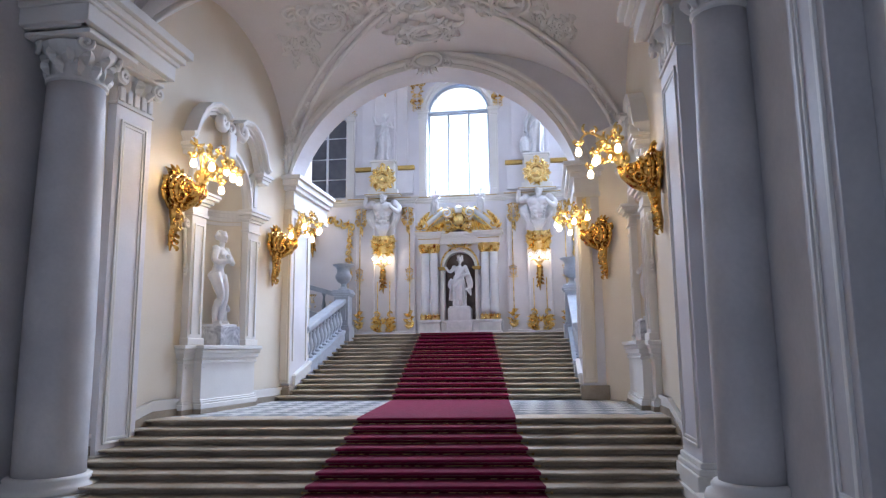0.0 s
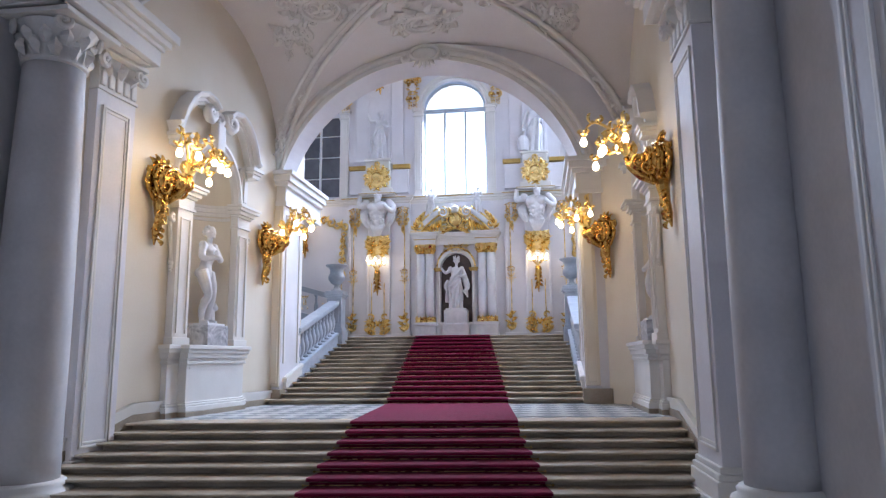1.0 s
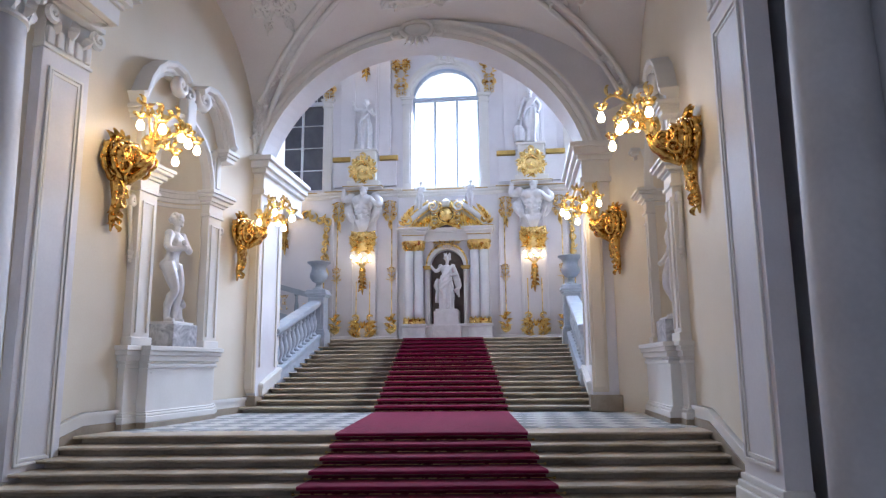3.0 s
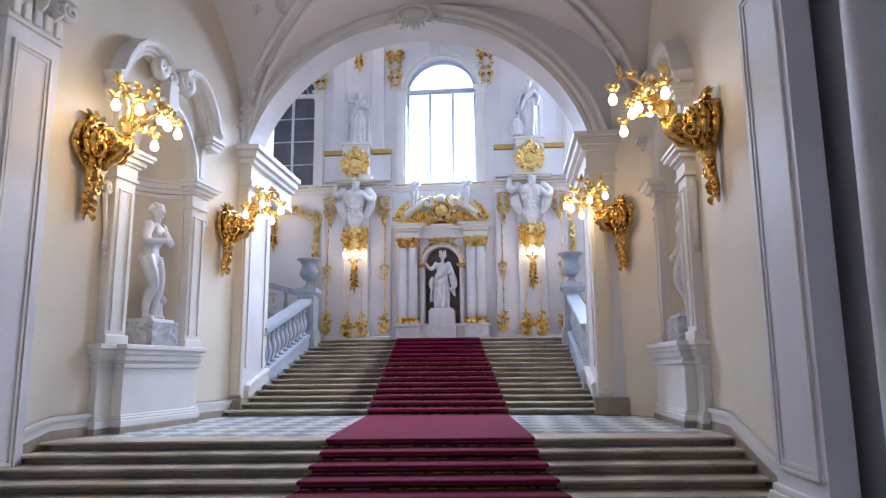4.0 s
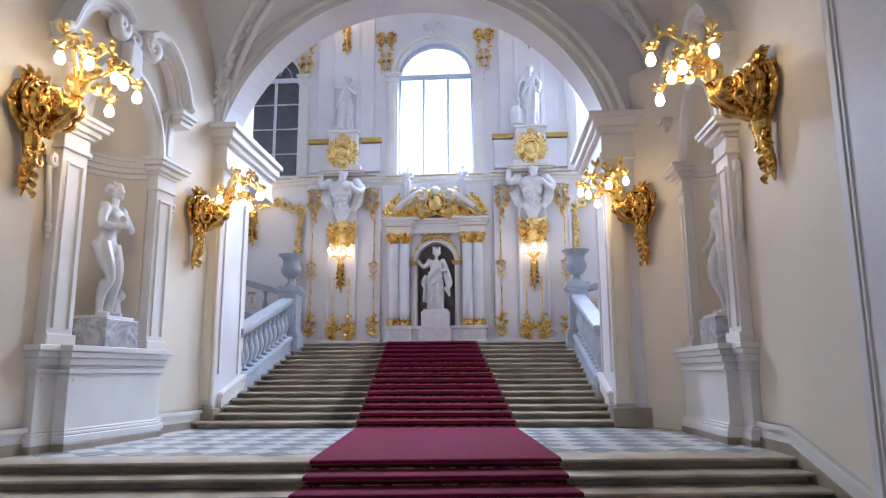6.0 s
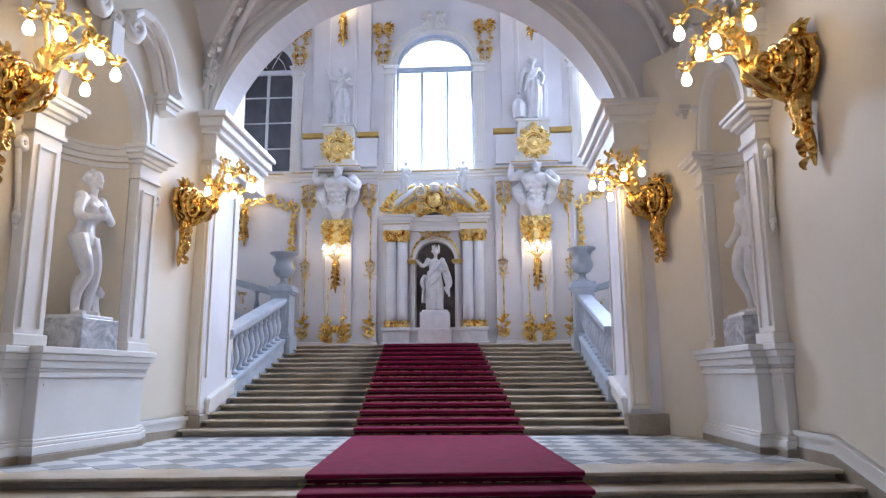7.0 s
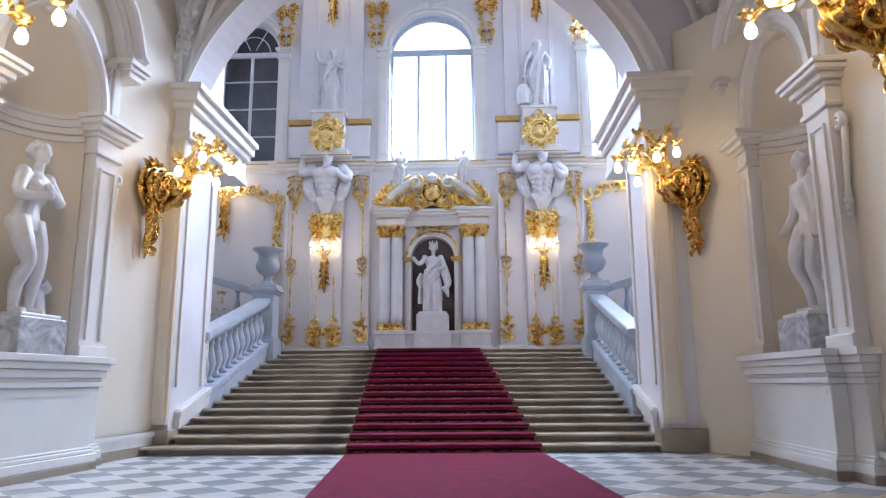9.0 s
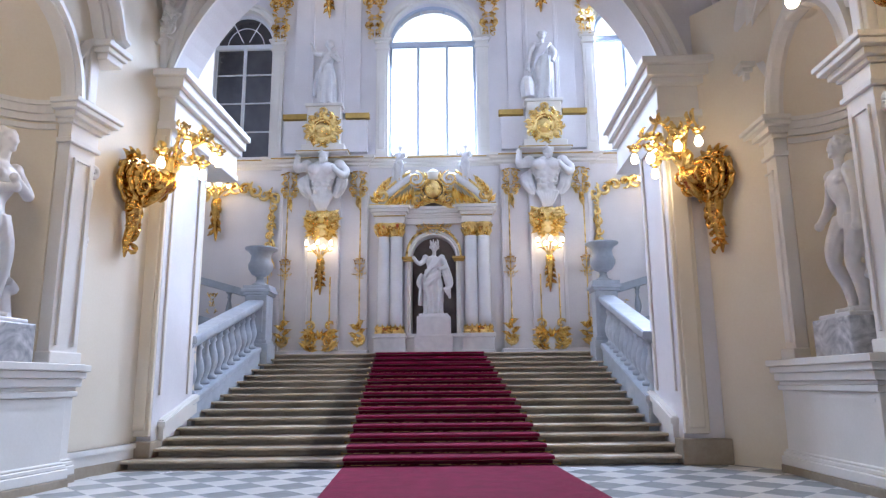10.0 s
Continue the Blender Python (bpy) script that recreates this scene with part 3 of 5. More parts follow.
def build_ribs():
    y0, y1 = 10.2, HALL_Y + 0.02
    for dx in (1, -1):
        for dy in (1, -1):
            bm = B()
            for shift, r in ((-0.06, 0.075), (0.06, 0.075)):
                pts = []
                for i in range(25):
                    s = 0.999 - 0.86 * i / 24
                    y = (y0 + y1) / 2 + dy * (s + shift * dy * 0.4) * (y1 - y0) / 2
                    y = min(max(y, y0), y1 - 0.03)
                    u = dx * min(s - shift * dy * 0.4, 0.998)
                    a, b = left_x(y), right_x(y)
                    v = s
                    z = 7.25 + 3.95 * math.sqrt(1 - s * s) + 0.25 * (1 - u * u) * (1 - v * v)
                    pts.append(((a + b) / 2 + u * (b - a) / 2, y, z - 0.03))
                tube(bm, pts, r, 8)
            setting("trim_rib", bm, STUCCO, "slender white stucco rib of the vault", smooth=True)
    rng = random.Random(7)
    def vault_z(x, y):
        u = (2 * x - left_x(y) - right_x(y)) / (right_x(y) - left_x(y))
        v = (2 * y - y0 - y1) / (y1 - y0)
        return 7.25 + 3.95 * math.sqrt(1 - min(u * u, v * v)) + 0.25 * (1 - u * u) * (1 - v * v)
    for x, y, w, h, n in ((0.2, 16.85, 2.3, 1.5, 26), (0.2, 15.2, 3.0, 1.5, 26), (-2.5, 15.3, 2.4, 1.3, 20), (2.9, 15.3, 2.4, 1.3, 20), (-3.6, 16.3, 1.0, 1.0, 12), (4.2, 16.3, 1.0, 1.0, 12)):
        bm = cluster(B(), 0, 0, w, h, rng, 0.0, n, 8)
        if w > 2.2:
            for r, q in ((0.42, 0.07), (0.3, 0.05)):
                tube(bm, [(r * 1.3 * math.cos(math.tau * i / 24), 0.05, r * math.sin(math.tau * i / 24)) for i in range(25)], q, 7)
        z = vault_z(x, y)
        for vert in bm.verts:
            vert.co.y = vert.co.y * 1.6 + z - vault_z(min(max(x + vert.co.x, -4.6), 5.4), min(y + vert.co.z, 18.1))
        orn = thing("stucco_cartouche", pose(x, y, z + 0.03, -90, 0, 0), "white stucco cartouche of scrolls and leaves on the vault", "ornament", "vault stucco")
        part("relief", bm, STUCCO, orn)
    for side in (-1, 1):
        for k in range(3):
            bm = cluster(B(), 0, 0, 0.5, 0.9, rng, 0.0, 12, 2)
            x = (left_x(17.5) + 0.3) if side < 0 else (right_x(17.5) - 0.3)
            orn = thing("stucco_spray", pose(x - side * 0.25 * k * k * 0.5, 17.95 - 0.05 * k, 8.15 + 0.75 * k, 8 + 5 * k, -side * 16 * k, 180 + side * 25), "white stucco leaf spray in the vault corner", "ornament", "vault stucco")
            part("relief", bm, STUCCO, orn)
    key = thing("arch_keystone", pose(0.03, HALL_Y - 0.06, 10.93, 0, 0, 180), "white stucco scroll keystone at the top of the arch", "ornament")
    bm = B()
    tube(bm, [(0.46 * math.cos(math.tau * i / 24), 0.1, 0.26 * math.sin(math.tau * i / 24)) for i in range(25)], 0.07, 8)
    ball(bm, (0, 0.06, 0), 0.36, 1.15, 0.35, 0.62)
    for k in range(5):
        leaf(bm, (0.07 * (k - 2), 0.1, -0.2), 180 - 16 * (k - 2), 0.36, 0.08, 0.12, -0.2 * (k - 2))
    part("boss", bm, STUCCO, key, smooth=True)
    for s in (1, -1):
        part("volute", scroll(B(), s * 0.66, -0.10, 0.2, 1.3, 1.0 if s > 0 else 2.1, s, 0.05, 0.03), STUCCO, key)


build_ribs()


# ---- columns and pilasters of the lower gallery ----
def capital(bm, r, z, h, rng):
    lathe(bm, [(r * 0.92, z), (r * 1.05, z + 0.04), (r * 1.05, z + 0.09), (r * 0.9, z + 0.12), (r * 0.95, z + h * 0.55), (r * 1.3, z + h * 0.9)], segs=24)
    for ring, (zz, ln) in enumerate(((z + 0.12, h * 0.42), (z + h * 0.42, h * 0.42))):
        for k in range(10):
            a = math.tau * (k + 0.5 * ring) / 10
            tmp = B()
            leaf(tmp, (0, r * 0.93, zz), 0, ln, r * 0.22, 0.16, 0.0)
            tmp.transform(Matrix.Rotation(a, 4, "Z"))
            me = bpy.data.meshes.new("tmp")
            tmp.to_mesh(me)
            tmp.free()
            bm.from_mesh(me)
            bpy.data.meshes.remove(me)
    for k in range(4):
        a = math.pi / 4 + math.pi / 2 * k
        tmp = B()
        scroll(tmp, 0.0, z + h * 0.86, r * 0.3, 1.6, 1.6, 1, r * 0.09, r * 1.3)
        tmp.transform(Matrix.Rotation(a, 4, "Z"))
        me = bpy.data.meshes.new("tmp")
        tmp.to_mesh(me)
        tmp.free()
        bm.from_mesh(me)
        bpy.data.meshes.remove(me)
    box(bm, -r * 1.45, r * 1.45, -r * 1.45, r * 1.45, z + h * 0.94, z + h * 1.05, 0.02)
    return bm


def column(name, m, r, z_base, z_cap, label):
    rng = random.Random(3)
    t = thing(name, m, label, "column", "gallery columns")
    bm = B()
    box(bm, -r * 1.45, r * 1.45, -r * 1.45, r * 1.45, LOW_Z, z_base - 0.25, 0.02)
    part("pedestal", bm, STUCCO, t)
    bm = lathe(B(), [(r * 1.38, z_base - 0.25), (r * 1.42, z_base - 0.18), (r * 1.36, z_base - 0.1), (r * 1.18, z_base - 0.07), (r * 1.22, z_base), (r * 1.1, z_base + 0.05)], segs=32)
    part("base", bm, STUCCO, t, smooth=True)
    h = z_cap - z_base
    bm = lathe(B(), [(r * (1 - 0.14 * (max(0, f - 0.3) / 0.7) ** 1.6), z_base + 0.05 + f * (h - 0.05)) for f in [i / 16 for i in range(17)]], segs=48)
    part("shaft", bm, COLUMN, t, smooth=True)
    part("capital", capital(B(), r * 0.88, z_cap, 0.85, rng), STUCCO, t, "carved white leaf capital")
    return t


column("column", pose(-5.6, 9.05, 0), 0.62, -0.75, 6.75, "smooth grey-white round column with a leaf capital")
column("column", pose(6.31, 7.25, 0), 0.46, -0.35, 6.35, "smooth grey-white round column with a leaf capital")
column("column", pose(-6.0, 5.6, 0), 0.62, -0.75, 6.75, "smooth grey-white round column with a leaf capital")


def pilaster(m, w, out, z0, z1, label, mat):
    t = thing("pilaster", m, label, "pilaster", "gallery pilasters")
    bm = box(B(), -w / 2, w / 2, 0, out, z0, z1, 0.01)
    part("shaft", bm, mat, t)
    bm = B()
    f, e = 0.16, 0.05
    a = w / 2 - f
    for d, g in ((0.0, 0.035), (0.075, 0.02)):
        for x0, x1, q0, q1 in ((-a + d, -a + e + d, z0 + 0.4, z1 - 0.3), (a - e - d, a - d, z0 + 0.4, z1 - 0.3), (-a + d, a - d, z1 - 0.3 - e - d, z1 - 0.3 - d), (-a + d, a - d, z0 + 0.4 + d, z0 + 0.4 + e + d)):
            box(bm, x0, x1, out - 0.01, out + g, q0, q1, 0.008)
    part("panel_moulding", bm, STUCCO, t)
    bm = B()
    for k, (zz, hh, o) in enumerate(((z0 - 0.3, 0.3, 0.12), (z0, 0.1, 0.09), (z0 + 0.1, 0.1, 0.05))):
        box(bm, -w / 2 - o, w / 2 + o, 0, out + o, zz, zz + hh, 0.02)
    box(bm, -w / 2 - 0.16, w / 2 + 0.16, 0, out + 0.16, LOW_Z, z0 - 0.3, 0.01)
    part("base", bm, STUCCO, t)
    bm = B()
    box(bm, -w / 2 - 0.03, w / 2 + 0.03, 0, out + 0.04, z1, z1 + 0.07, 0.015)
    for k in range(5):
        x = -w / 2 + w * (k + 0.5) / 5
        box(bm, x - w * 0.07, x + w * 0.07, out - 0.02, out + 0.05, z1 + 0.1, z1 + 0.42, 0.03)
    for s in (1, -1):
        scroll(bm, s * w * 0.5, z1 + 0.62, 0.17, 1.6, 1.5, s, 0.06, out + 0.1)
        leaf(bm, (s * w * 0.25, out, z1 + 0.35), s * 30, 0.4, 0.1, 0.15, s * 0.6)
    leaf(bm, (0, out, z1 + 0.35), 0, 0.4, 0.12, 0.2, 0)
    box(bm, -w / 2 - 0.12, w / 2 + 0.12, 0, out + 0.2, z1 + 0.8, z1 + 0.9, 0.02)
    box(bm, -w / 2, w / 2, 0, out, z1, z1 + 0.85)
    part("capital", bm, STUCCO, t, "white capital with corner volutes")
    return t


pilaster(on_left(10.72, 0), 1.15, 0.22, -0.75, 6.85, "white pilaster with a recessed panel and volute capital", WALLWHITE)
pilaster(on_right(9.75, 0), 1.5, 0.34, -0.55, 6.75, "white pilaster with a recessed panel and volute capital", WALLWHITE)
pilaster(pose(6.62, 4.1, 0, 0, 0, 90), 0.9, 0.35, -0.4, 7.2, "grey-white pilaster behind the round column", COLUMN)
pilaster(pose(6.62, 2.7, 0, 0, 0, 90), 0.9, 0.12, -0.4, 7.2, "grey-white pilaster beside the round column", COLUMN)


def entablature(name, x0, x1, y0, y1, z, side):
    bm = B()
    box(bm, x0, x1, y0, y1, z, z + 0.35, 0.02)
    for k, (o, h0, h1) in enumerate(((0.06, 0.35, 0.45), (0.16, 0.45, 0.6), (0.28, 0.6, 0.8))):
        box(bm, x0 - o, x1 + o, y0 - o, y1 + o, z + h0, z + h1, 0.02)
    xm0, xm1 = x0 + 0.15, x1 - 0.15
    for a, b, c, d in ((xm0, xm1, y0 + 0.12, y0 + 0.2), (xm0, xm1, y1 - 0.2, y1 - 0.12), (xm0, xm0 + 0.08, y0 + 0.12, y1 - 0.12), (xm1 - 0.08, xm1, y0 + 0.12, y1 - 0.12)):
        box(bm, a, b, c, d, z - 0.03, z + 0.01)
    setting(name, bm, STUCCO, "white moulded entablature block over the columns")


entablature("trim_entablature_left", -6.4, -4.75, 8.1, 11.2, 7.72, -1)
entablature("trim_entablature_right", 5.55, 7.0, 6.2, 10.7, 7.62, 1)


# ---- statues: one plain mesh each ----
def statue(name, m, h, label, arms, drape=0.0, sway=0.02, wide=1.0, bust=False, mat=None, extra=()):
    bm = B()
    S = lambda *p: tuple(h * c for c in p)
    zb = 0.48
    if not bust:
        for s in (1, -1):
            k = 0.03 if s > 0 else 0.0
            limb(bm, [S(s * 0.058 + sway, 0, 0.52), S(s * 0.07 + sway * 0.5, 0.02 + k, 0.38), S(s * 0.058, 0.03 + k, 0.27), S(s * 0.06, 0.0, 0.16), S(s * 0.055, -0.01, 0.03)], [h * r for r in (0.066, 0.057, 0.038, 0.038, 0.024)], 10)
            limb(bm, [S(s * 0.055, -0.02, 0.018), S(s * 0.075, 0.08, 0.012)], [h * 0.028, h * 0.02], 8)
            ball(bm, S(s * 0.042 + sway * 0.8, -0.045, 0.505), h * 0.050, 0.95, 0.9, 1.05)
            ball(bm, S(s * 0.060, -0.012 + k, 0.205), h * 0.040, 0.85, 1.0, 1.6)
            ball(bm, S(s * 0.060, 0.035 + k, 0.285), h * 0.031)
            ball(bm, S(s * 0.042, 0.045, 0.735), h * 0.040, 1.0, 0.6, 0.8)
    limb(bm, [S(sway, 0, 0.46), S(sway, 0, 0.52), S(sway * 0.6, 0, 0.61), S(0, 0.005, 0.70), S(0, 0.0, 0.77), S(-0.005, 0, 0.815)], [h * r * wide for r in (0.078, 0.088, 0.070, 0.090, 0.088, 0.040)], 14, 0.72)
    limb(bm, [S(-0.005, 0, 0.80), S(-0.01, 0.01, 0.88)], [h * 0.033, h * 0.027], 10)
    ball(bm, S(-0.012, 0.012, 0.925), h * 0.052, 0.86, 1.0, 1.22)
    ball(bm, S(-0.012, -0.012, 0.945), h * 0.055, 0.98, 1.0, 1.0)
    ball(bm, S(-0.012, -0.055, 0.93), h * 0.028)
    ball(bm, S(-0.012, 0.06, 0.915), h * 0.012, 0.8, 1.0, 1.4)
    for k in range(22):
        a, ring = 2.4 * k, (k % 3) / 2
        rr = 0.056 - 0.022 * ring
        if math.sin(a) < 0.75 or ring > 0.4:
            ball(bm, S(-0.012 + rr * math.cos(a), -0.008 + rr * math.sin(a), 0.94 + 0.04 * ring + 0.008 * math.sin(3 * a)), h * 0.020, u=8, v=6)
    ball(bm, S(-0.012, 0.05, 0.882), h * 0.016)
    for e in (1, -1):
        ball(bm, S(-0.012 + e * 0.021, 0.05, 0.935), h * 0.013, 1.3, 0.7, 0.6)
    for s, (ex, ey, ez), (hx, hy, hz) in ((-1, *arms[0]), (1, *arms[1])):
        limb(bm, [S(s * 0.085 * wide, 0, 0.795), S(ex, ey, ez), S(hx, hy, hz)], [h * 0.04 * wide, h * 0.033, h * 0.022], 10)
        ball(bm, S(s * 0.098 * wide, 0, 0.79), h * 0.042 * wide)
        ball(bm, S(hx, hy, hz), h * 0.027)
    if drape:
        n, rows = 36, []
        for i in range(13):
            f = i / 12
            z = drape * (1 - f) + 0.01
            base = 0.088 + 0.05 * f ** 0.8 + 0.012 * math.sin(math.pi * f * 1.6)
            row = []
            for k in range(n):
                a = math.tau * k / n
                fold = 1 + (0.11 + 0.17 * f) * math.cos(9 * a + 2.2 * f + 1.5 * math.sin(2 * a)) + 0.05 * math.cos(4 * a - 3 * f)
                row.append(bm.verts.new(S(sway * (1 - f) + base * fold * math.cos(a), 0.8 * base * fold * math.sin(a), z)))
            rows.append(row)
        for lo, hi in zip(rows, rows[1:]):
            for k in range(n):
                bm.faces.new((lo[k], hi[k], hi[(k + 1) % n], lo[(k + 1) % n]))
        bm.faces.new(rows[0])
        bm.faces.new(rows[-1][::-1])
        for k in range(5):
            o = 0.022 * k
            limb(bm, [S(-0.10 + o, 0.05, 0.79), S(-0.04 + o, 0.085, 0.68), S(0.07 + o * 0.5, 0.075, 0.58 - o), S(0.12, 0.0, 0.5 - o * 2)], [h * 0.017] * 4, 6)
        for k in range(4):
            limb(bm, [S(0.12, 0.0, 0.55), S(0.145 + 0.012 * k, -0.02 + 0.02 * k, 0.35), S(0.15 + 0.018 * k, 0.03 * k - 0.02, 0.12)], [h * 0.024, h * 0.02, h * 0.012], 6)
    for pts, rad in extra:
        limb(bm, [S(*p) for p in pts], [h * r for r in rad], 9)
    ob = tagged(part(name, bm, mat or MARBLE, smooth=True), label, "statue")
    ob.matrix_world = m
    r = ob.modifiers.new("carving", "REMESH")
    r.mode, r.voxel_size, r.use_smooth_shade = "VOXEL", h * 0.0068, True
    s = ob.modifiers.new("polish", "SMOOTH")
    s.factor, s.iterations = 0.5, 3
    return ob


TREE = [([(-0.16, -0.06, 0.0), (-0.15, -0.06, 0.15), (-0.12, -0.05, 0.3), (-0.11, -0.04, 0.36)], (0.07, 0.055, 0.05, 0.04)), ([(-0.2, -0.02, 0.16), (-0.13, 0.0, 0.2)], (0.035, 0.03))]


# ---- niches ----
def niche(m, label):
    t = thing("niche", m, label, "niche", "stair hall niches")
    # concave shell
    bm = B()
    n, rings = 20, []
    for z in (1.6, 5.2):
        rings.append([bm.verts.new((0.995 * math.cos(math.pi * i / n), -0.9 * math.sin(math.pi * i / n) + 0.01, z)) for i in range(n + 1)])
    for j in range(9):
        a = math.pi / 2 * j / 9
        rings.append([bm.verts.new((0.995 * math.cos(a) * math.cos(math.pi * i / n), -0.9 * math.cos(a) * math.sin(math.pi * i / n) + 0.01, 5.55 + 1.34 * math.sin(a))) for i in range(n + 1)])
    for lo, hi in zip(rings, rings[1:]):
        for i in range(n):
            bm.faces.new((lo[i], lo[i + 1], hi[i + 1], hi[i]))
    part("shell", bm, PLASTER, t, smooth=True)
    bm = B()
    for z0, z1, o in ((5.14, 5.22, 0.04), (5.26, 5.36, 0.06), (5.36, 5.48, 0.12), (5.48, 5.55, 0.16)):
        a = [bm.verts.new(((0.99 - o) * math.cos(math.pi * i / n), -(0.9 - o) * math.sin(math.pi * i / n) + 0.01, z0)) for i in range(n + 1)]
        b = [bm.verts.new(((0.99 - o) * math.cos(math.pi * i / n), -(0.9 - o) * math.sin(math.pi * i / n) + 0.01, z1)) for i in range(n + 1)]
        c = [bm.verts.new((1.0 * math.cos(math.pi * i / n), -0.92 * math.sin(math.pi * i / n) + 0.01, z0)) for i in range(n + 1)]
        d = [bm.verts.new((1.0 * math.cos(math.pi * i / n), -0.92 * math.sin(math.pi * i / n) + 0.01, z1)) for i in range(n + 1)]
        for p, q in ((a, b), (c, a), (b, d)):
            for i in range(n):
                bm.faces.new((p[i], p[i + 1], q[i + 1], q[i]))
    part("inner_cornice", bm, STUCCO, t)
    # pedestal in two planes
    for w, out in ((1.70, 0.16), (1.26, 0.38)):
        part("pedestal_body", box(B(), -w, w, 0, out, 0.22, 1.22, 0.015), STUCCO, t)
        bm = B()
        stack(bm, -w, w, 0, out, ((1.22, 1.3, 0.04), (1.3, 1.36, 0.02), (1.36, 1.48, 0.07), (1.48, 1.58, 0.11), (1.58, 1.68, 0.15)))
        part("pedestal_cap", bm, STUCCO, t)
        part("pedestal_foot", stack(B(), -w, w, 0, out, ((0.11, 0.24, 0.075), (0.24, 0.3, 0.05), (0.3, 0.34, 0.025))), STUCCO, t)
        part("pedestal_line", box(B(), -w + 0.1, w - 0.1, out - 0.002, out + 0.012, 1.1, 1.14), STUCCO, t)
        part("stone_base", box(B(), -w - 0.09, w + 0.09, 0, out + 0.09, -0.02, 0.11, 0.015), NOSING, t, "grey stone footing")
    part("niche_sill", box(B(), -1.0, 1.0, -0.9, 0.1, 1.5, 1.675), STUCCO, t)
    # jambs with entablature caps and side consoles
    for s in (1, -1):
        part("jamb", box(B(), s * 1.34 - 0.3, s * 1.34 + 0.3, 0, 0.2, 1.68, 4.95, 0.01), STUCCO, t)
        for x in (-0.2, 0.16):
            part("panel_bead", box(B(), s * 1.34 + x, s * 1.34 + x + 0.04, 0.19, 0.235, 1.95, 4.75, 0.008), STUCCO, t)
        part("panel_bead", box(B(), s * 1.34 - 0.16, s * 1.34 + 0.16, 0.19, 0.232, 4.71, 4.75, 0.008), STUCCO, t)
        part("jamb_foot", box(B(), s * 1.34 - 0.34, s * 1.34 + 0.34, 0, 0.25, 1.68, 1.86, 0.02), STUCCO, t)
        bm = B()
        stack(bm, s * 1.34 - 0.3, s * 1.34 + 0.3, 0, 0.2, ((4.95, 5.03, 0.05), (5.03, 5.25, 0.014), (5.25, 5.32, 0.06), (5.32, 5.42, 0.13), (5.42, 5.5, 0.22), (5.5, 5.58, 0.26)))
        part("jamb_cap", bm, STUCCO, t)
        bm = B()
        scroll(bm, s * 1.74, 4.72, 0.13, 1.5, 1.6, s, 0.05, 0.08)
        tube(bm, [(s * 1.78, 0.08, 4.6), (s * 1.73, 0.08, 4.2), (s * 1.68, 0.08, 3.8), (s * 1.7, 0.1, 3.62)], [0.05, 0.045, 0.04, 0.06], 8)
        for k in range(3):
            ball(bm, (s * 1.7, 0.1, 3.6 - 0.09 * k), 0.08 - 0.018 * k, 1, 0.8, 1, 8, 6)
        part("console", bm, STUCCO, t, smooth=True)
    bm = arch_band(B(), 0, 5.55, 2.0, 1.35, 0.3, 0.2, 0.0, None, 24)
    part("archivolt", bm, STUCCO, t)
    # broken scrolled pediment
    for s in (1, -1):
        bm = B()
        path = [(1.86, 6.74), (1.66, 6.84), (1.54, 7.05), (1.44, 7.32), (1.28, 7.58), (1.06, 7.78), (0.82, 7.87), (0.6, 7.84), (0.46, 7.72)]
        section = [(0.0, 0.0), (0.2, 0.0), (0.2, 0.07), (0.26, 0.1), (0.26, 0.16), (0.36, 0.2), (0.4, 0.27), (0.4, 0.33), (0.0, 0.36)]
        rows = []
        for i, (u, z) in enumerate(path):
            p, q = path[max(i - 1, 0)], path[min(i + 1, len(path) - 1)]
            d = Vector((q[0] - p[0], q[1] - p[1])).normalized()
            rows.append([bm.verts.new((s * (u + d.y * h), y, z - d.x * h)) for y, h in section])
        for lo, hi in zip(rows, rows[1:]):
            for k in range(len(section) - 1):
                bm.faces.new((lo[k], lo[k + 1], hi[k + 1], hi[k]))
        bm.faces.new(rows[0])
        bm.faces.new(rows[-1][::-1])
        part("volute", scroll(B(), s * 0.5, 7.78, 0.25, 1.6, 1.2, s, 0.11, 0.18), STUCCO, t, smooth=True)
        part("pediment_end", stack(B(), *sorted((s * 1.5, s * 1.86)), 0, 0.34, ((6.5, 6.62, 0.02), (6.62, 6.7, 0.07), (6.7, 6.8, 0.12))), STUCCO, t)
        part("pediment_scroll", bm, STUCCO, t)
        bm = B()
        box(bm, *sorted((s * 1.28, s * 1.62)), 0, 0.14, 5.58, 6.75, 0.02)
        box(bm, *sorted((s * 1.36, s * 1.54)), 0.13, 0.18, 5.75, 6.6, 0.02)
        leaf(bm, (s * 1.16, 0.08, 6.3), s * 18, 0.7, 0.09, 0.1, s * 0.5)
        part("pediment_support", bm, STUCCO, t)
    bm = B()
    box(bm, -0.2, 0.2, 0, 0.26, 6.85, 7.6, 0.05)
    scroll(bm, 0, 7.72, 0.2, 1.2, 0, 1, 0.08, 0.12)
    part("keystone", bm, STUCCO, t)
    return t


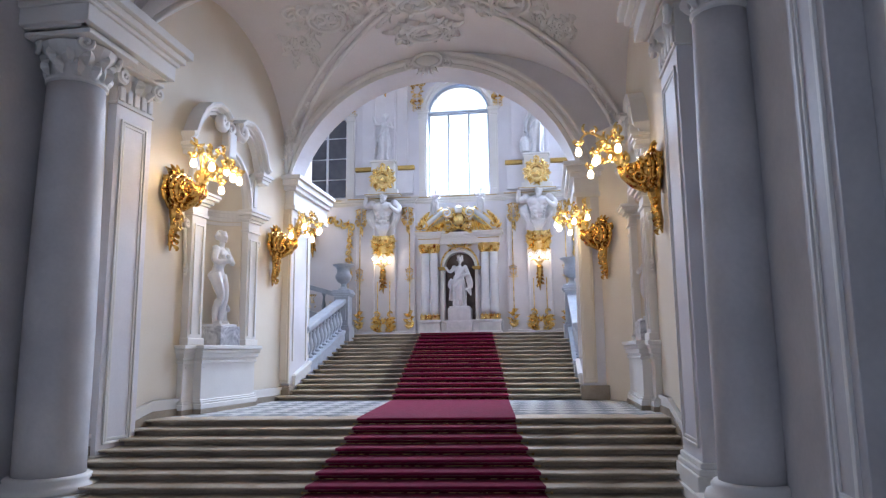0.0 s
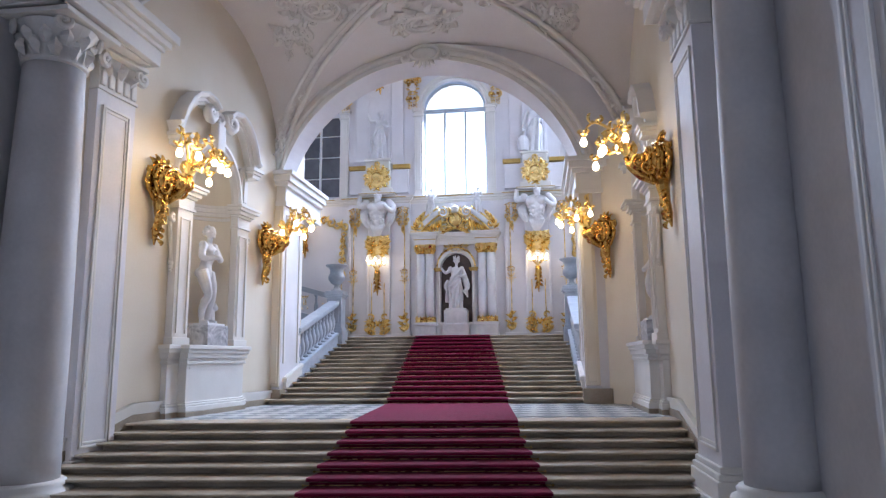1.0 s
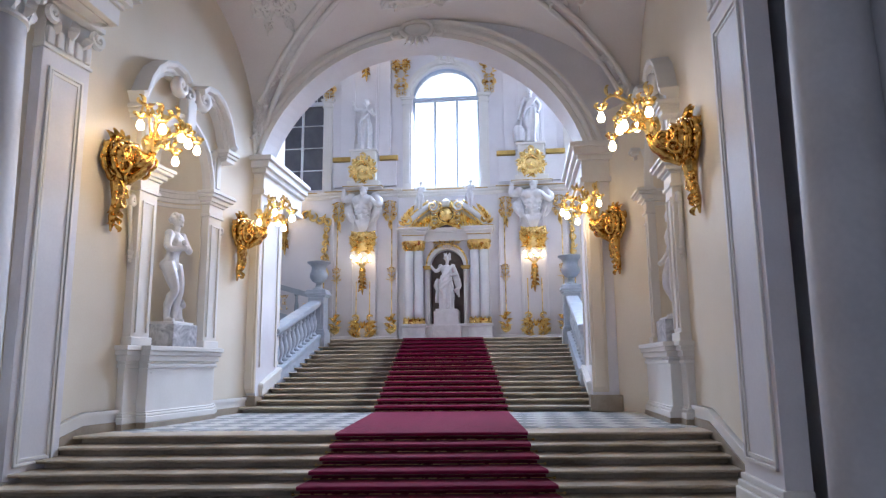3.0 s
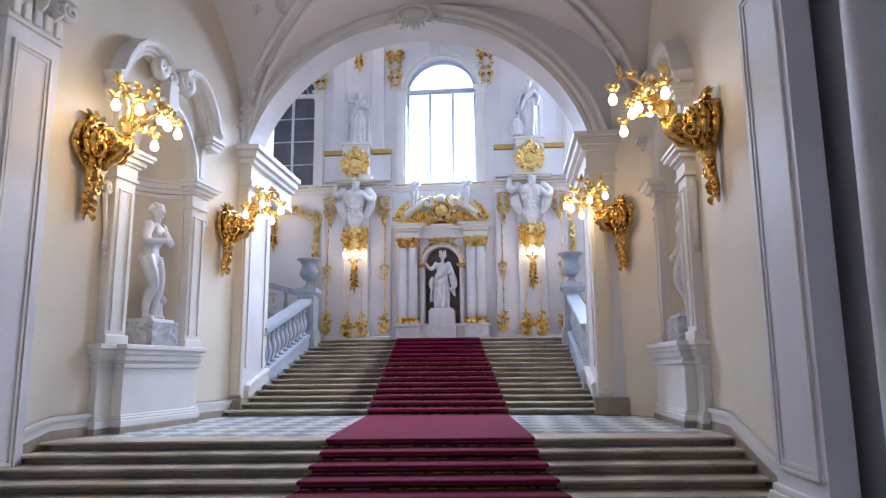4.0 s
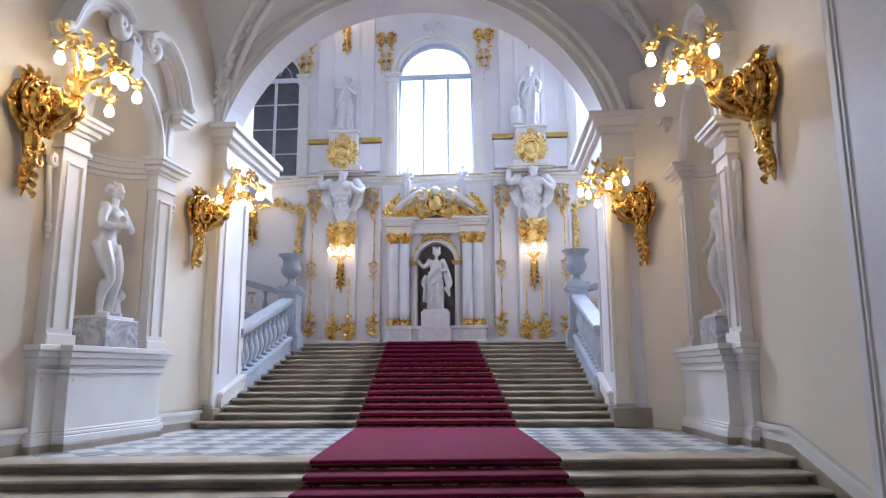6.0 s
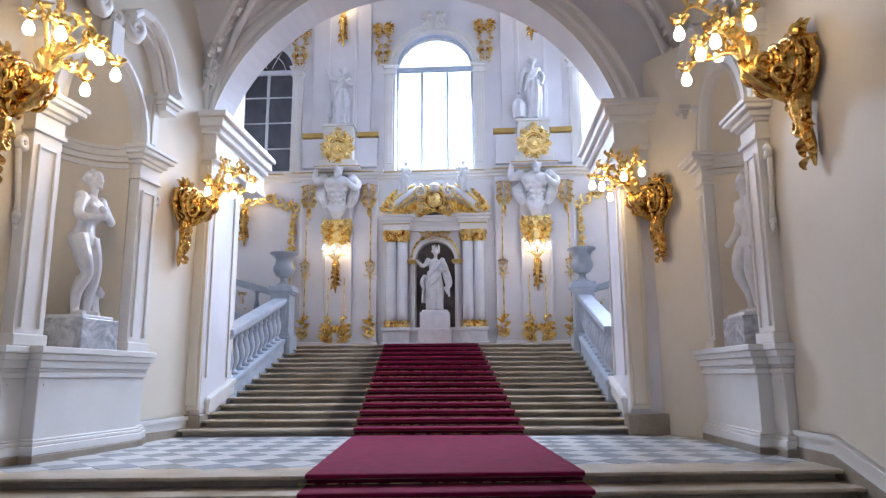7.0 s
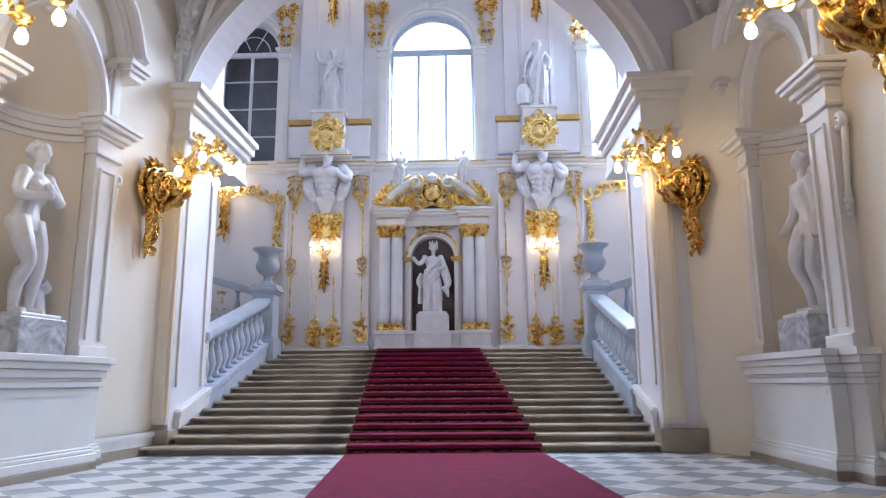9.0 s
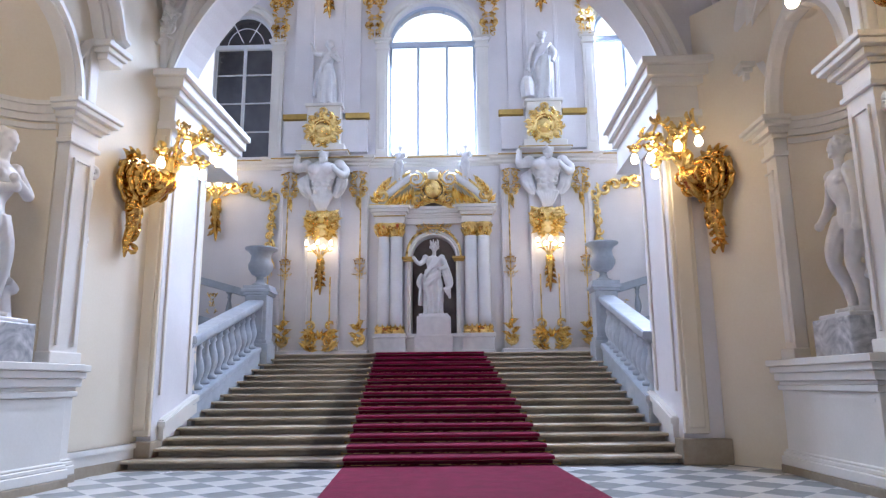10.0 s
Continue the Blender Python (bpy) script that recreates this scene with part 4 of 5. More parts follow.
NL = niche(on_left(14.65, 0), "white stucco niche with a pedestal and broken pediment")
NR = copy_thing(NL, on_right(15.95, 0))
for frame_at, y, mat in ((on_left, 14.8, VEINED), (on_right, 15.75, VEINED)):
    blk = thing("marble_block", frame_at(y, 1.68, -0.12), "grey veined marble block under the niche statue", "block", "statue blocks")
    part("block", box(B(), -0.48, 0.48, -0.4, 0.42, 0, 0.52, 0.02), mat, blk)
    part("slab", box(B(), -0.4, 0.4, -0.34, 0.36, 0.52, 0.58, 0.015), MARBLE, blk)
statue("statue", on_left(14.8, 2.26, -0.1), 2.6, "white marble standing nude figure with a tree stump", (((-0.15, 0.05, 0.66), (0.03, 0.115, 0.71)), ((0.155, 0.04, 0.65), (0.02, 0.12, 0.66))), 0, 0.045, extra=TREE)
statue("statue", on_right(15.75, 2.26, -0.1), 2.55, "white marble standing youth leaning on a stump", (((-0.15, 0.02, 0.62), (-0.17, 0.05, 0.45)), ((0.15, 0.0, 0.63), (0.10, 0.10, 0.50))), 0, -0.045, extra=TREE)


# ---- skirting ----
def build_skirting():
    k = RISE / TREAD
    for name, frame_at, lx in (("left", on_left, left_x), ("right", on_right, right_x)):
        sgn = 1 if name == "left" else -1
        ys, ye = FRONT_Y + (skew_low(lx(12.5))), 17.9
        bm, stone = B(), B()
        path = [(9.9, (9.9 - ys) * k), (ys + 0.25, 0.04), (ye + 0.4, 0.04)]
        for (ya, za), (yb, zb) in zip(path, path[1:]):
            for b_, h0, h1, o in ((bm, 0.12, 0.36, 0.07), (bm, 0.28, 0.36, 0.11), (stone, -0.2, 0.12, 0.10)):
                vs = []
                for oo in (0, o):
                    for y, z in ((ya, za), (yb, zb)):
                        for hh in (h0, h1):
                            vs.append(b_.verts.new((lx(y) + sgn * oo, y, z + hh)))
                for f in ((0, 1, 3, 2), (4, 5, 7, 6), (0, 1, 5, 4), (2, 3, 7, 6), (0, 2, 6, 4), (1, 3, 7, 5)):
                    b_.faces.new([vs[i] for i in f])
        setting("baseboard_" + name, bm, STUCCO, "white moulded skirting climbing with the steps")
        setting("baseboard_stone_" + name, stone, NOSING, "brown stone plinth under the skirting")


build_skirting()


# ---- sconces ----
def sconce(m, label, scale=1.0, arms=6, seed=1, lamp=60, mirror=1):
    rng = random.Random(seed)
    t = thing("sconce", m, label, "wall lamp", "gilt sconces")
    bm = B()
    ball(bm, (0, 0.3, 0), 0.4, 1.05, 1.0, 1.0, 20, 14)
    ball(bm, (0, 0.64, 0.03), 0.17, 1, 0.6, 1, 14, 10)
    part("shield", bm, BRONZE, t, "polished convex gilt shield", smooth=True)
    bm = ball(B(), (0, 0.74, -0.02), 0.24, 0.9, 1.1, 0.95, 18, 12)
    part("second_lobe", bm, BRONZE, t, smooth=True)
    bm = B()
    for side in (1, -1):
        for yy, zz, r in ((0.35, 0.02, 0.36), (0.78, 0.0, 0.24), (0.6, -0.2, 0.2), (0.1, 0.28, 0.18)):
            pts, rad = [], []
            for i in range(22):
                f = i / 21
                a = 2.2 + 8.5 * f
                rr = r * (1 - 0.8 * f)
                pts.append((side * (0.3 + 0.1 * f - 0.25 * max(0, yy - 0.5)), yy + rr * math.cos(a), zz + rr * math.sin(a)))
                rad.append(0.045 * (1.1 - 0.5 * f))
            part("side_scroll", tube(B(), pts, rad, 7), BRONZE, t, "gilt side scroll", smooth=True)
    tube(bm, [(0, 0.1, -0.42), (0, 0.4, -0.46), (0, 0.7, -0.34), (0, 0.95, -0.1), (0, 1.05, 0.15)], [0.1, 0.12, 0.11, 0.09, 0.06], 8)
    part("spine", bm, BRONZE, t, "curved gilt spine", smooth=True)
    bm = B()
    for r, w, yy in ((0.47, 0.07, 0.14), (0.45, 0.05, 0.36), (0.34, 0.045, 0.54), (0.2, 0.035, 0.66)):
        tube(bm, [(r * math.cos(math.tau * i / 28), yy, r * math.sin(math.tau * i / 28)) for i in range(29)], [w * (1 + 0.3 * math.cos(i * 1.9)) for i in range(29)], 7)
    for k in range(9):
        a = math.tau * k / 9
        scroll(bm, 0.42 * math.cos(a), 0.42 * math.sin(a), 0.14, 1.3, a, 1 if k % 2 else -1, 0.045, 0.12 + 0.42 * ((k * 5) % 9) / 9)
    part("shield_border", bm, BRONZE, t, smooth=True)
    bm = B()
    for k in range(5):
        leaf(bm, (0.08 * (k - 2), 0.12, 0.38), 22 * (k - 2), 0.38, 0.1, 0.12, 0.25 * (k - 2))
    part("crest", bm, BRONZE, t)
    bm = B()
    tube(bm, [(0, 0.2, -0.35), (0.05, 0.22, -0.6), (-0.03, 0.16, -0.95), (0.02, 0.1, -1.3), (0, 0.06, -1.62)], [0.2, 0.17, 0.12, 0.09, 0.02], 9)
    for k in range(13):
        z = -0.42 - 0.085 * k
        s = 1 if k % 2 else -1
        part("tail_leaf", leaf(B(), (s * 0.06, 0.16 - 0.006 * k, z), 180 - s * rng.uniform(15, 50), rng.uniform(0.25, 0.4) * (1 - k * 0.03), 0.085 * (1 - k * 0.03), 0.13, s * rng.uniform(-0.8, 0.9)), BRONZE, t)
    for k in range(4):
        part("tail_scroll", scroll(B(), (-1) ** k * 0.12, -0.5 - 0.16 * k, 0.13, 1.3, k, (-1) ** k, 0.04, 0.22), BRONZE, t, smooth=True)
    part("tail", bm, BRONZE, t, "drooping gilt leaf tail")
    tops = []
    bm = B()
    tube(bm, [(0, 0.8, 0.05), (0, 0.92, 0.2), (0, 1.0, 0.38), (0, 1.02, 0.56)], [0.13, 0.11, 0.085, 0.05], 9)
    for k in range(8):
        tmp = B()
        leaf(tmp, (0, 0.07, 0), 0, 0.38, 0.08, 0.12, 0.1)
        tmp.transform(Matrix.Translation((0, 0.96, 0.15)) @ Matrix.Rotation(math.tau * k / 8, 4, "Z"))
        part("stem_leaf", tmp, GOLD, t)
    part("stem", bm, GOLD, t)
    for k in range(arms):
        f = k / (arms - 1)
        az = radians(-80 + 160 * f)
        reach = (0.86, 1.08, 0.66, 1.12, 0.98, 0.8)[k % 6]
        rise = (0.55, 0.16, 0.98, 0.74, 0.26, 0.86)[(k * 5 + seed) % 6]
        c, s = math.cos(az), math.sin(az)
        pts = []
        for i in range(11):
            g = i / 10
            rr = reach * (g ** 0.9)
            zz = 0.25 + rise * math.sin(math.pi * g * 0.8) * 0.9 + 0.04 * math.sin(g * 9)
            pts.append((rr * s * 0.8, 0.98 + rr * c, zz))
        bm = tube(B(), pts, [0.045 - 0.02 * i / 10 for i in range(11)], 7)
        tip = pts[-1]
        arm = part("arm", bm, GOLD, t)
        for i in (3, 6, 8):
            part("arm_leaf", leaf(B(), pts[i], rng.uniform(-80, 80), 0.26, 0.06, 0.08, 0.8), GOLD, arm)
            part("arm_leaf", leaf(B(), pts[i], rng.uniform(-80, 80), 0.2, 0.05, -0.08, -0.8), GOLD, arm)
        bm = lathe(B(), [(0.02, 0.03), (0.05, 0.0), (0.11, -0.03), (0.06, -0.06), (0.04, -0.11)], tip, 10)
        part("cup", bm, GOLD, arm)
        bm = B()
        for i in range(6):
            a = math.tau * i / 6
            leaf(bm, (tip[0] + 0.05 * math.cos(a), tip[1] + 0.05 * math.sin(a), tip[2] - 0.02), 60 * math.cos(a), 0.13, 0.035, 0.09 * math.sin(a), 0.6)
        tagged(part("cup_leaves", bm, GOLD, arm), kind="stuff")
        bm = lathe(B(), [(0.035, -0.1), (0.055, -0.14), (0.082, -0.21), (0.085, -0.26), (0.06, -0.315), (0.015, -0.335)], tip, 14)
        part("bulb", bm, BULB, arm, "glowing warm white bulb", smooth=True)
        tops.append(tip)
    t.scale = (scale * mirror, scale, scale)
    if lamp:
        for i in (0, len(tops) // 2, len(tops) - 1):
            p = t.matrix_world @ Vector((mirror * tops[i][0] * 1.0, tops[i][1] + 0.1, tops[i][2] - 0.45))
            bulb_lamp(m @ (Vector((tops[i][0] * mirror, tops[i][1] + 0.12, tops[i][2] - 0.42)) * scale), lamp / 3)
    return t


sconce(on_left(12.38, 5.4), "gilt bronze rocaille sconce with hanging lit bulbs", 0.9, 6, 1, 68)
sconce(on_right(12.85, 5.5), "gilt bronze rocaille sconce with hanging lit bulbs", 0.9, 6, 2, 17, -1)
sconce(on_left(17.45, 4.86), "gilt bronze rocaille sconce beside the arch", 0.82, 6, 3, 14)
sconce(pose(5.50, 18.0, 4.88, 0, 0, 116), "gilt bronze rocaille sconce beside the arch", 0.82, 6, 4, 20, -1)


# ---- balustrades ----
BALUSTER = [(0.10, 0.0), (0.10, 0.07), (0.06, 0.10), (0.05, 0.16), (0.085, 0.26), (0.105, 0.38), (0.095, 0.5), (0.06, 0.66), (0.045, 0.78), (0.075, 0.82), (0.05, 0.86), (0.065, 0.93), (0.10, 0.95), (0.10, 1.0)]


def nosing_z(y):
    return RISE * ((y - BASE_Y) / TREAD + 1)


def balustrade(side):
    x = side * 4.68
    t = thing("balustrade", pose(x, 0, 0), "pale blue-grey marble balustrade climbing beside the upper flight", "balustrade", "stair balustrades")
    ya, yb = HALL_Y + 1.55, 24.25
    k = RISE / TREAD

    def sloped(lo, hi, w, bev=True):
        bm = prism(B(), [(ya, nosing_z(ya) + lo), (ya, nosing_z(ya) + hi), (yb, nosing_z(yb) + hi), (yb, nosing_z(yb) + lo)], -w, w, "x")
        if bev:
            bmesh.ops.bevel(bm, geom=list(bm.edges), offset=0.02, segments=2, affect="EDGES")
        return bm
    part("string", sloped(-1.2, 0.28, 0.2), BALSTONE, t, "pale blue-grey marble string wall")
    part("plinth", sloped(0.28, 0.42, 0.24), BALSTONE, t)
    part("handrail", sloped(1.42, 1.5, 0.16), BALSTONE, t)
    part("handrail_top", sloped(1.5, 1.66, 0.22), BALSTONE, t)
    n = 11
    for i in range(n):
        y = ya + 0.3 + (yb - ya - 0.55) * i / (n - 1)
        bm = lathe(B(), [(r * 1.32, z * 1.06) for r, z in BALUSTER], (0, y, nosing_z(y) + 0.4), 14)
        part("baluster", bm, BALSTONE, t, smooth=True)
    post = thing("newel_post", pose(x, 24.55, 0), "pale blue-grey marble newel post with moulded cap", "newel post", "newel posts")
    bm = box(B(), -0.3, 0.3, -0.3, 0.3, 1.6, 3.75, 0.02)
    part("shaft", bm, BALSTONE, post)
    for z0, z1, o in ((1.9, 2.45, 0.08), (2.45, 2.55, 0.04), (3.75, 3.83, 0.05), (3.83, 3.92, 0.1), (3.92, 4.02, 0.06)):
        part("moulding", box(B(), -0.3 - o, 0.3 + o, -0.3 - o, 0.3 + o, z0, z1, 0.015), BALSTONE, post)
    bm = box(B(), -0.2, 0.2, -0.325, -0.295, 2.75, 3.55, 0.01)
    part("panel", bm, BALSTONE, post)
    v = thing("urn", pose(x, 24.55, 4.02), "blue-grey marble urn standing on the newel post", "urn", "newel urns")
    bm = lathe(B(), [(0.22, 0), (0.22, 0.06), (0.14, 0.09), (0.09, 0.2), (0.11, 0.24), (0.09, 0.27)], segs=24)
    part("foot", bm, GREYSTONE, v, smooth=True)
    bm = lathe(B(), [(0.10, 0.26), (0.24, 0.34), (0.33, 0.48), (0.34, 0.6), (0.28, 0.72), (0.27, 0.86), (0.33, 0.96), (0.44, 1.03), (0.45, 1.07), (0.38, 1.06), (0.26, 0.95)], segs=32)
    part("bowl", bm, GREYSTONE, v, smooth=True)
    # side flight rail rising outwards
    s = thing("side_balustrade", pose(side * 4.9, 25.0, 0), "grey marble balustrade of the side flight with gilt ornaments", "balustrade", "side balustrades")

    def rail(lo, hi, w):
        p = [(0, 3.86 + lo), (0, 3.86 + hi), (side * 4.5, 5.15 + hi), (side * 4.5, 5.15 + lo)]
        return prism(B(), p, -w, w, "y")
    part("rail", rail(-0.14, 0.06, 0.16), GREYSTONE, s)
    part("plinth", rail(-1.3, -1.02, 0.18), GREYSTONE, s)
    part("string", rail(-2.6, -1.3, 0.14), MARBLE, s)
    rng = random.Random(11)
    for i in range(9):
        u = 0.3 + 0.47 * i
        z = 3.86 + 0.287 * u
        if i % 2:
            bm = lathe(B(), [(r * 0.9, q * 0.9) for r, q in BALUSTER], (side * u, 0, z - 1.03), 12)
            part("baluster", bm, GREYSTONE, s, smooth=True)
        else:
            bm = cluster(B(), side * u, z - 0.58, 0.34, 0.75, rng, 0.02, 8, 2)
            for q in bm.verts:
                q.co.y = -q.co.y
            part("gilt_ornament", bm, GOLD, s, "gilded scroll ornament")


balustrade(-1)
balustrade(1)


# ---- back wall ----
def at_wall(x, z=0.0, out=0.0):
    return pose(x, WALL_Y - out, z, 0, 0, 180)


def window(name, x, w, sill, spring, rise, glass, bars, label):
    paint = FRAMEPALE if glass is MIRROR else FRAMEBACKLIT
    t = tagged(thing(name, at_wall(x, 0, -0.25), label, "window"), kind="structure")
    bm = arch_band(B(), 0, spring, w - 0.16, rise - 0.08, 0.1, 0.08, 0.0, sill, 20)
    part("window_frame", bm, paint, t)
    bm = B()
    for i in range(1, bars):
        u = -w / 2 + w * i / bars
        box(bm, u - 0.042, u + 0.042, -0.04, 0.06, sill, spring)
    box(bm, -w / 2, w / 2, -0.05, 0.08, spring - 0.1, spring + 0.06)
    box(bm, -w / 2, w / 2, -0.05, 0.08, sill, sill + 0.12)
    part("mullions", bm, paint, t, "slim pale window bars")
    bm = B()
    for i in range(1, 5 if bars > 2 else 3):
        a = math.pi * i / (5 if bars > 2 else 3)
        tube(bm, [((0.2 if glass is MIRROR else 0.8) * w / 2 * math.cos(a), 0, spring + (0.2 if glass is MIRROR else 0.8) * rise * math.sin(a)), (w / 2 * math.cos(a), 0, spring + rise * math.sin(a))], 0.02, 6)
    if glass is MIRROR:
        tube(bm, [(0.62 * w / 2 * math.cos(math.pi * i / 16), 0, spring + 0.62 * rise * math.sin(math.pi * i / 16)) for i in range(17)], 0.018, 6)
    for i in range(1, 4 if glass is MIRROR else 1):
        z = sill + (spring - sill) * i / 4
        box(bm, -w / 2, w / 2, -0.02, 0.03, z - 0.018, z + 0.018)
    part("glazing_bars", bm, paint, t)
    for i in range(bars):
        a, b = -w / 2 + w * i / bars + 0.045, -w / 2 + w * (i + 1) / bars - 0.045
        bm = B()
        bm.faces.new([bm.verts.new(p) for p in ((a, -0.02, sill + 0.1), (b, -0.02, sill + 0.1), (b, -0.02, spring - 0.1), (a, -0.02, spring - 0.1))])
        p = part("pane", bm, glass, t)
        p.visible_shadow = glass is MIRROR
    bm = B()
    bm.faces.new([bm.verts.new((u, -0.02, spring + v)) for u, v in arch_points(w - 0.05, rise - 0.03, 20)])
    p = part("pane", bm, glass, t)
    p.visible_shadow = glass is MIRROR
    # surround on the room side
    bm = arch_band(B(), 0, spring, w, rise, 0.3, 0.14, 0.25, None, 24, 0.25)
    part("archivolt", bm, STUCCO, t)
    bm = B()
    for s in (1, -1):
        c = s * (w / 2 + 0.2)
        box(bm, c - 0.19, c + 0.19, 0.25, 0.37, sill, spring - 0.3, 0.012)
        box(bm, c - 0.1, c + 0.1, 0.36, 0.40, sill + 0.3, spring - 0.5, 0.01)
        for z0, z1, o in ((spring - 0.32, spring - 0.25, 0.04), (spring - 0.1, spring - 0.02, 0.05), (spring - 0.02, spring + 0.05, 0.1)):
            box(bm, c - 0.19 - o, c + 0.19 + o, 0.25, 0.37 + o, z0, z1, 0.012)
        box(bm, c - 0.19, c + 0.19, 0.25, 0.37, spring - 0.3, spring, 0.01)
    part("jambs", bm, STUCCO, t)
    return t


window("window_1", 0, 2.75, 8.2, 12.15, 1.3, GLASS, 3, "tall round-headed window full of white daylight")
window("window_2", 6.1, 1.95, 8.3, 12.2, 1.1, GLASS, 2, "round-headed side window full of white daylight")
window("window_3", -6.1, 1.95, 8.3, 12.2, 1.1, MIRROR, 2, "round-headed false window glazed with dark mirror")


def gilt(name, m, w, h, seed, label, leaves=12, scrolls=4, mat=None):
    bm = cluster(B(), 0, 0, w, h, random.Random(seed), 0.02, leaves, scrolls)
    t = thing(name, m, label, "ornament", "gilt wall ornaments")
    part("relief", bm, mat or GOLD, t)
    return t


def bracket_figure(x):
    """A muscular half figure with a bowed head, one arm raised to the cornice, drapery falling at both sides."""
    bm = B()
    limb(bm, [(0, 0.1, 0.0), (0, 0.16, 0.22), (0, 0.18, 0.5), (0, 0.2, 0.85), (0, 0.18, 1.12), (0, 0.14, 1.3)], [0.2, 0.29, 0.29, 0.40, 0.46, 0.2], 18, 0.7)
    for s in (1, -1):
        ball(bm, (s * 0.19, 0.42, 1.02), 0.21, 1.05, 0.62, 0.8)
        for k in range(3):
            ball(bm, (s * 0.1, 0.40 - 0.03 * k, 0.76 - 0.19 * k), 0.105, 1.0, 0.7, 0.85)
        for k in range(3):
            ball(bm, (s * (0.29 - 0.02 * k), 0.3, 0.74 - 0.14 * k), 0.09, 0.8, 0.9, 0.6)
        ball(bm, (s * 0.5, 0.16, 1.2), 0.19, 1.05, 1.0, 1.0)
        for k in range(5):
            u = 0.42 + 0.06 * k
            limb(bm, [(s * u, 0.02 + 0.06 * (k % 2), 1.0 - 0.04 * k), (s * (u + 0.05), 0.16, 0.7), (s * (u - 0.03), 0.18 + 0.03 * (k % 2), 0.4), (s * (u - 0.13 - 0.02 * k), 0.16, 0.16 + 0.05 * (k % 2))], [0.05, 0.07, 0.06, 0.02], 7)
    # the raised arm and the bent one
    limb(bm, [(0.5, 0.16, 1.2), (0.74, 0.2, 1.12), (0.80, 0.2, 1.2), (0.78, 0.16, 1.52), (0.74, 0.16, 1.62)], [0.16, 0.13, 0.12, 0.085, 0.07], 10)
    limb(bm, [(-0.5, 0.16, 1.2), (-0.72, 0.26, 1.0), (-0.66, 0.36, 0.82), (-0.44, 0.46, 0.98), (-0.34, 0.46, 1.12)], [0.16, 0.13, 0.12, 0.085, 0.07], 10)
    # head bowed forward, with hair and beard
    ball(bm, (-0.06, 0.4, 1.4), 0.165, 0.88, 1.0, 1.12)
    for k in range(14):
        a = 2.4 * k
        ball(bm, (-0.06 + 0.13 * math.cos(a), 0.38 + 0.1 * math.sin(a), 1.5 + 0.05 * math.cos(1.7 * k)), 0.055)
    for k in range(6):
        limb(bm, [(-0.14 + 0.035 * k, 0.5, 1.33), (-0.13 + 0.03 * k, 0.54, 1.2 - 0.03 * (k % 2))], [0.045, 0.015], 6)
    for k in range(7):
        limb(bm, [(-0.3 + 0.1 * k, 0.28, 0.24), (-0.2 + 0.065 * k, 0.3, 0.02), (-0.1 + 0.035 * k, 0.2, -0.22)], [0.07, 0.06, 0.02], 7)
    ob = tagged(part("atlas_figure", bm, MARBLE, smooth=True), "white marble bearded half figure carrying the cornice block", "statue")
    ob.matrix_world = at_wall(x, 6.7, 0.22)
    r = ob.modifiers.new("carving", "REMESH")
    r.mode, r.voxel_size, r.use_smooth_shade = "VOXEL", 0.018, True
    q = ob.modifiers.new("polish", "SMOOTH")
    q.factor, q.iterations = 0.5, 3


def wall_lamp(m, seed, scale=1.0, lamp=16):
    rng = random.Random(seed)
    t = thing("wall_lamp", m, "gilt wall lamp with a cluster of lit bulbs", "wall lamp", "gilt wall lamps")
    bm = B()
    tube(bm, [(0, 0.1, 0.1), (0, 0.2, -0.1), (0, 0.16, -0.5), (0, 0.1, -0.9), (0, 0.05, -1.25)], [0.14, 0.16, 0.12, 0.08, 0.02], 9)
    for k in range(10):
        s = 1 if k % 2 else -1
        leaf(bm, (s * 0.05, 0.14, 0.1 - 0.11 * k), 180 - s * rng.uniform(10, 50), 0.28, 0.07, 0.1, s * rng.uniform(-0.8, 0.8))
    part("body", bm, BRONZE, t)
    for k in range(7):
        az = radians(-78 + 156 * k / 6)
        reach = 0.42 + 0.16 * (k % 2)
        c, s = math.cos(az), math.sin(az)
        pts = [(reach * g * s, 0.2 + reach * g * c * 0.8, 0.05 + 0.34 * math.sin(1.9 * g) + 0.14 * (k % 2) * g) for g in [i / 7 for i in range(8)]]
        arm = part("arm", tube(B(), pts, [0.03 - 0.012 * i / 7 for i in range(8)], 6), GOLD, t)
        tip = pts[-1]
        part("cup", lathe(B(), [(0.02, -0.02), (0.07, 0.0), (0.05, 0.04), (0.03, 0.06)], tip, 10), GOLD, arm)
        part("bulb", lathe(B(), [(0.03, 0.05), (0.06, 0.1), (0.065, 0.15), (0.045, 0.2), (0.01, 0.225)], tip, 12), BULB, arm, "glowing warm white bulb", smooth=True)
    t.scale = (scale, scale, scale)
    if lamp:
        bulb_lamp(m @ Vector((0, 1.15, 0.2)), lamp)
    return t


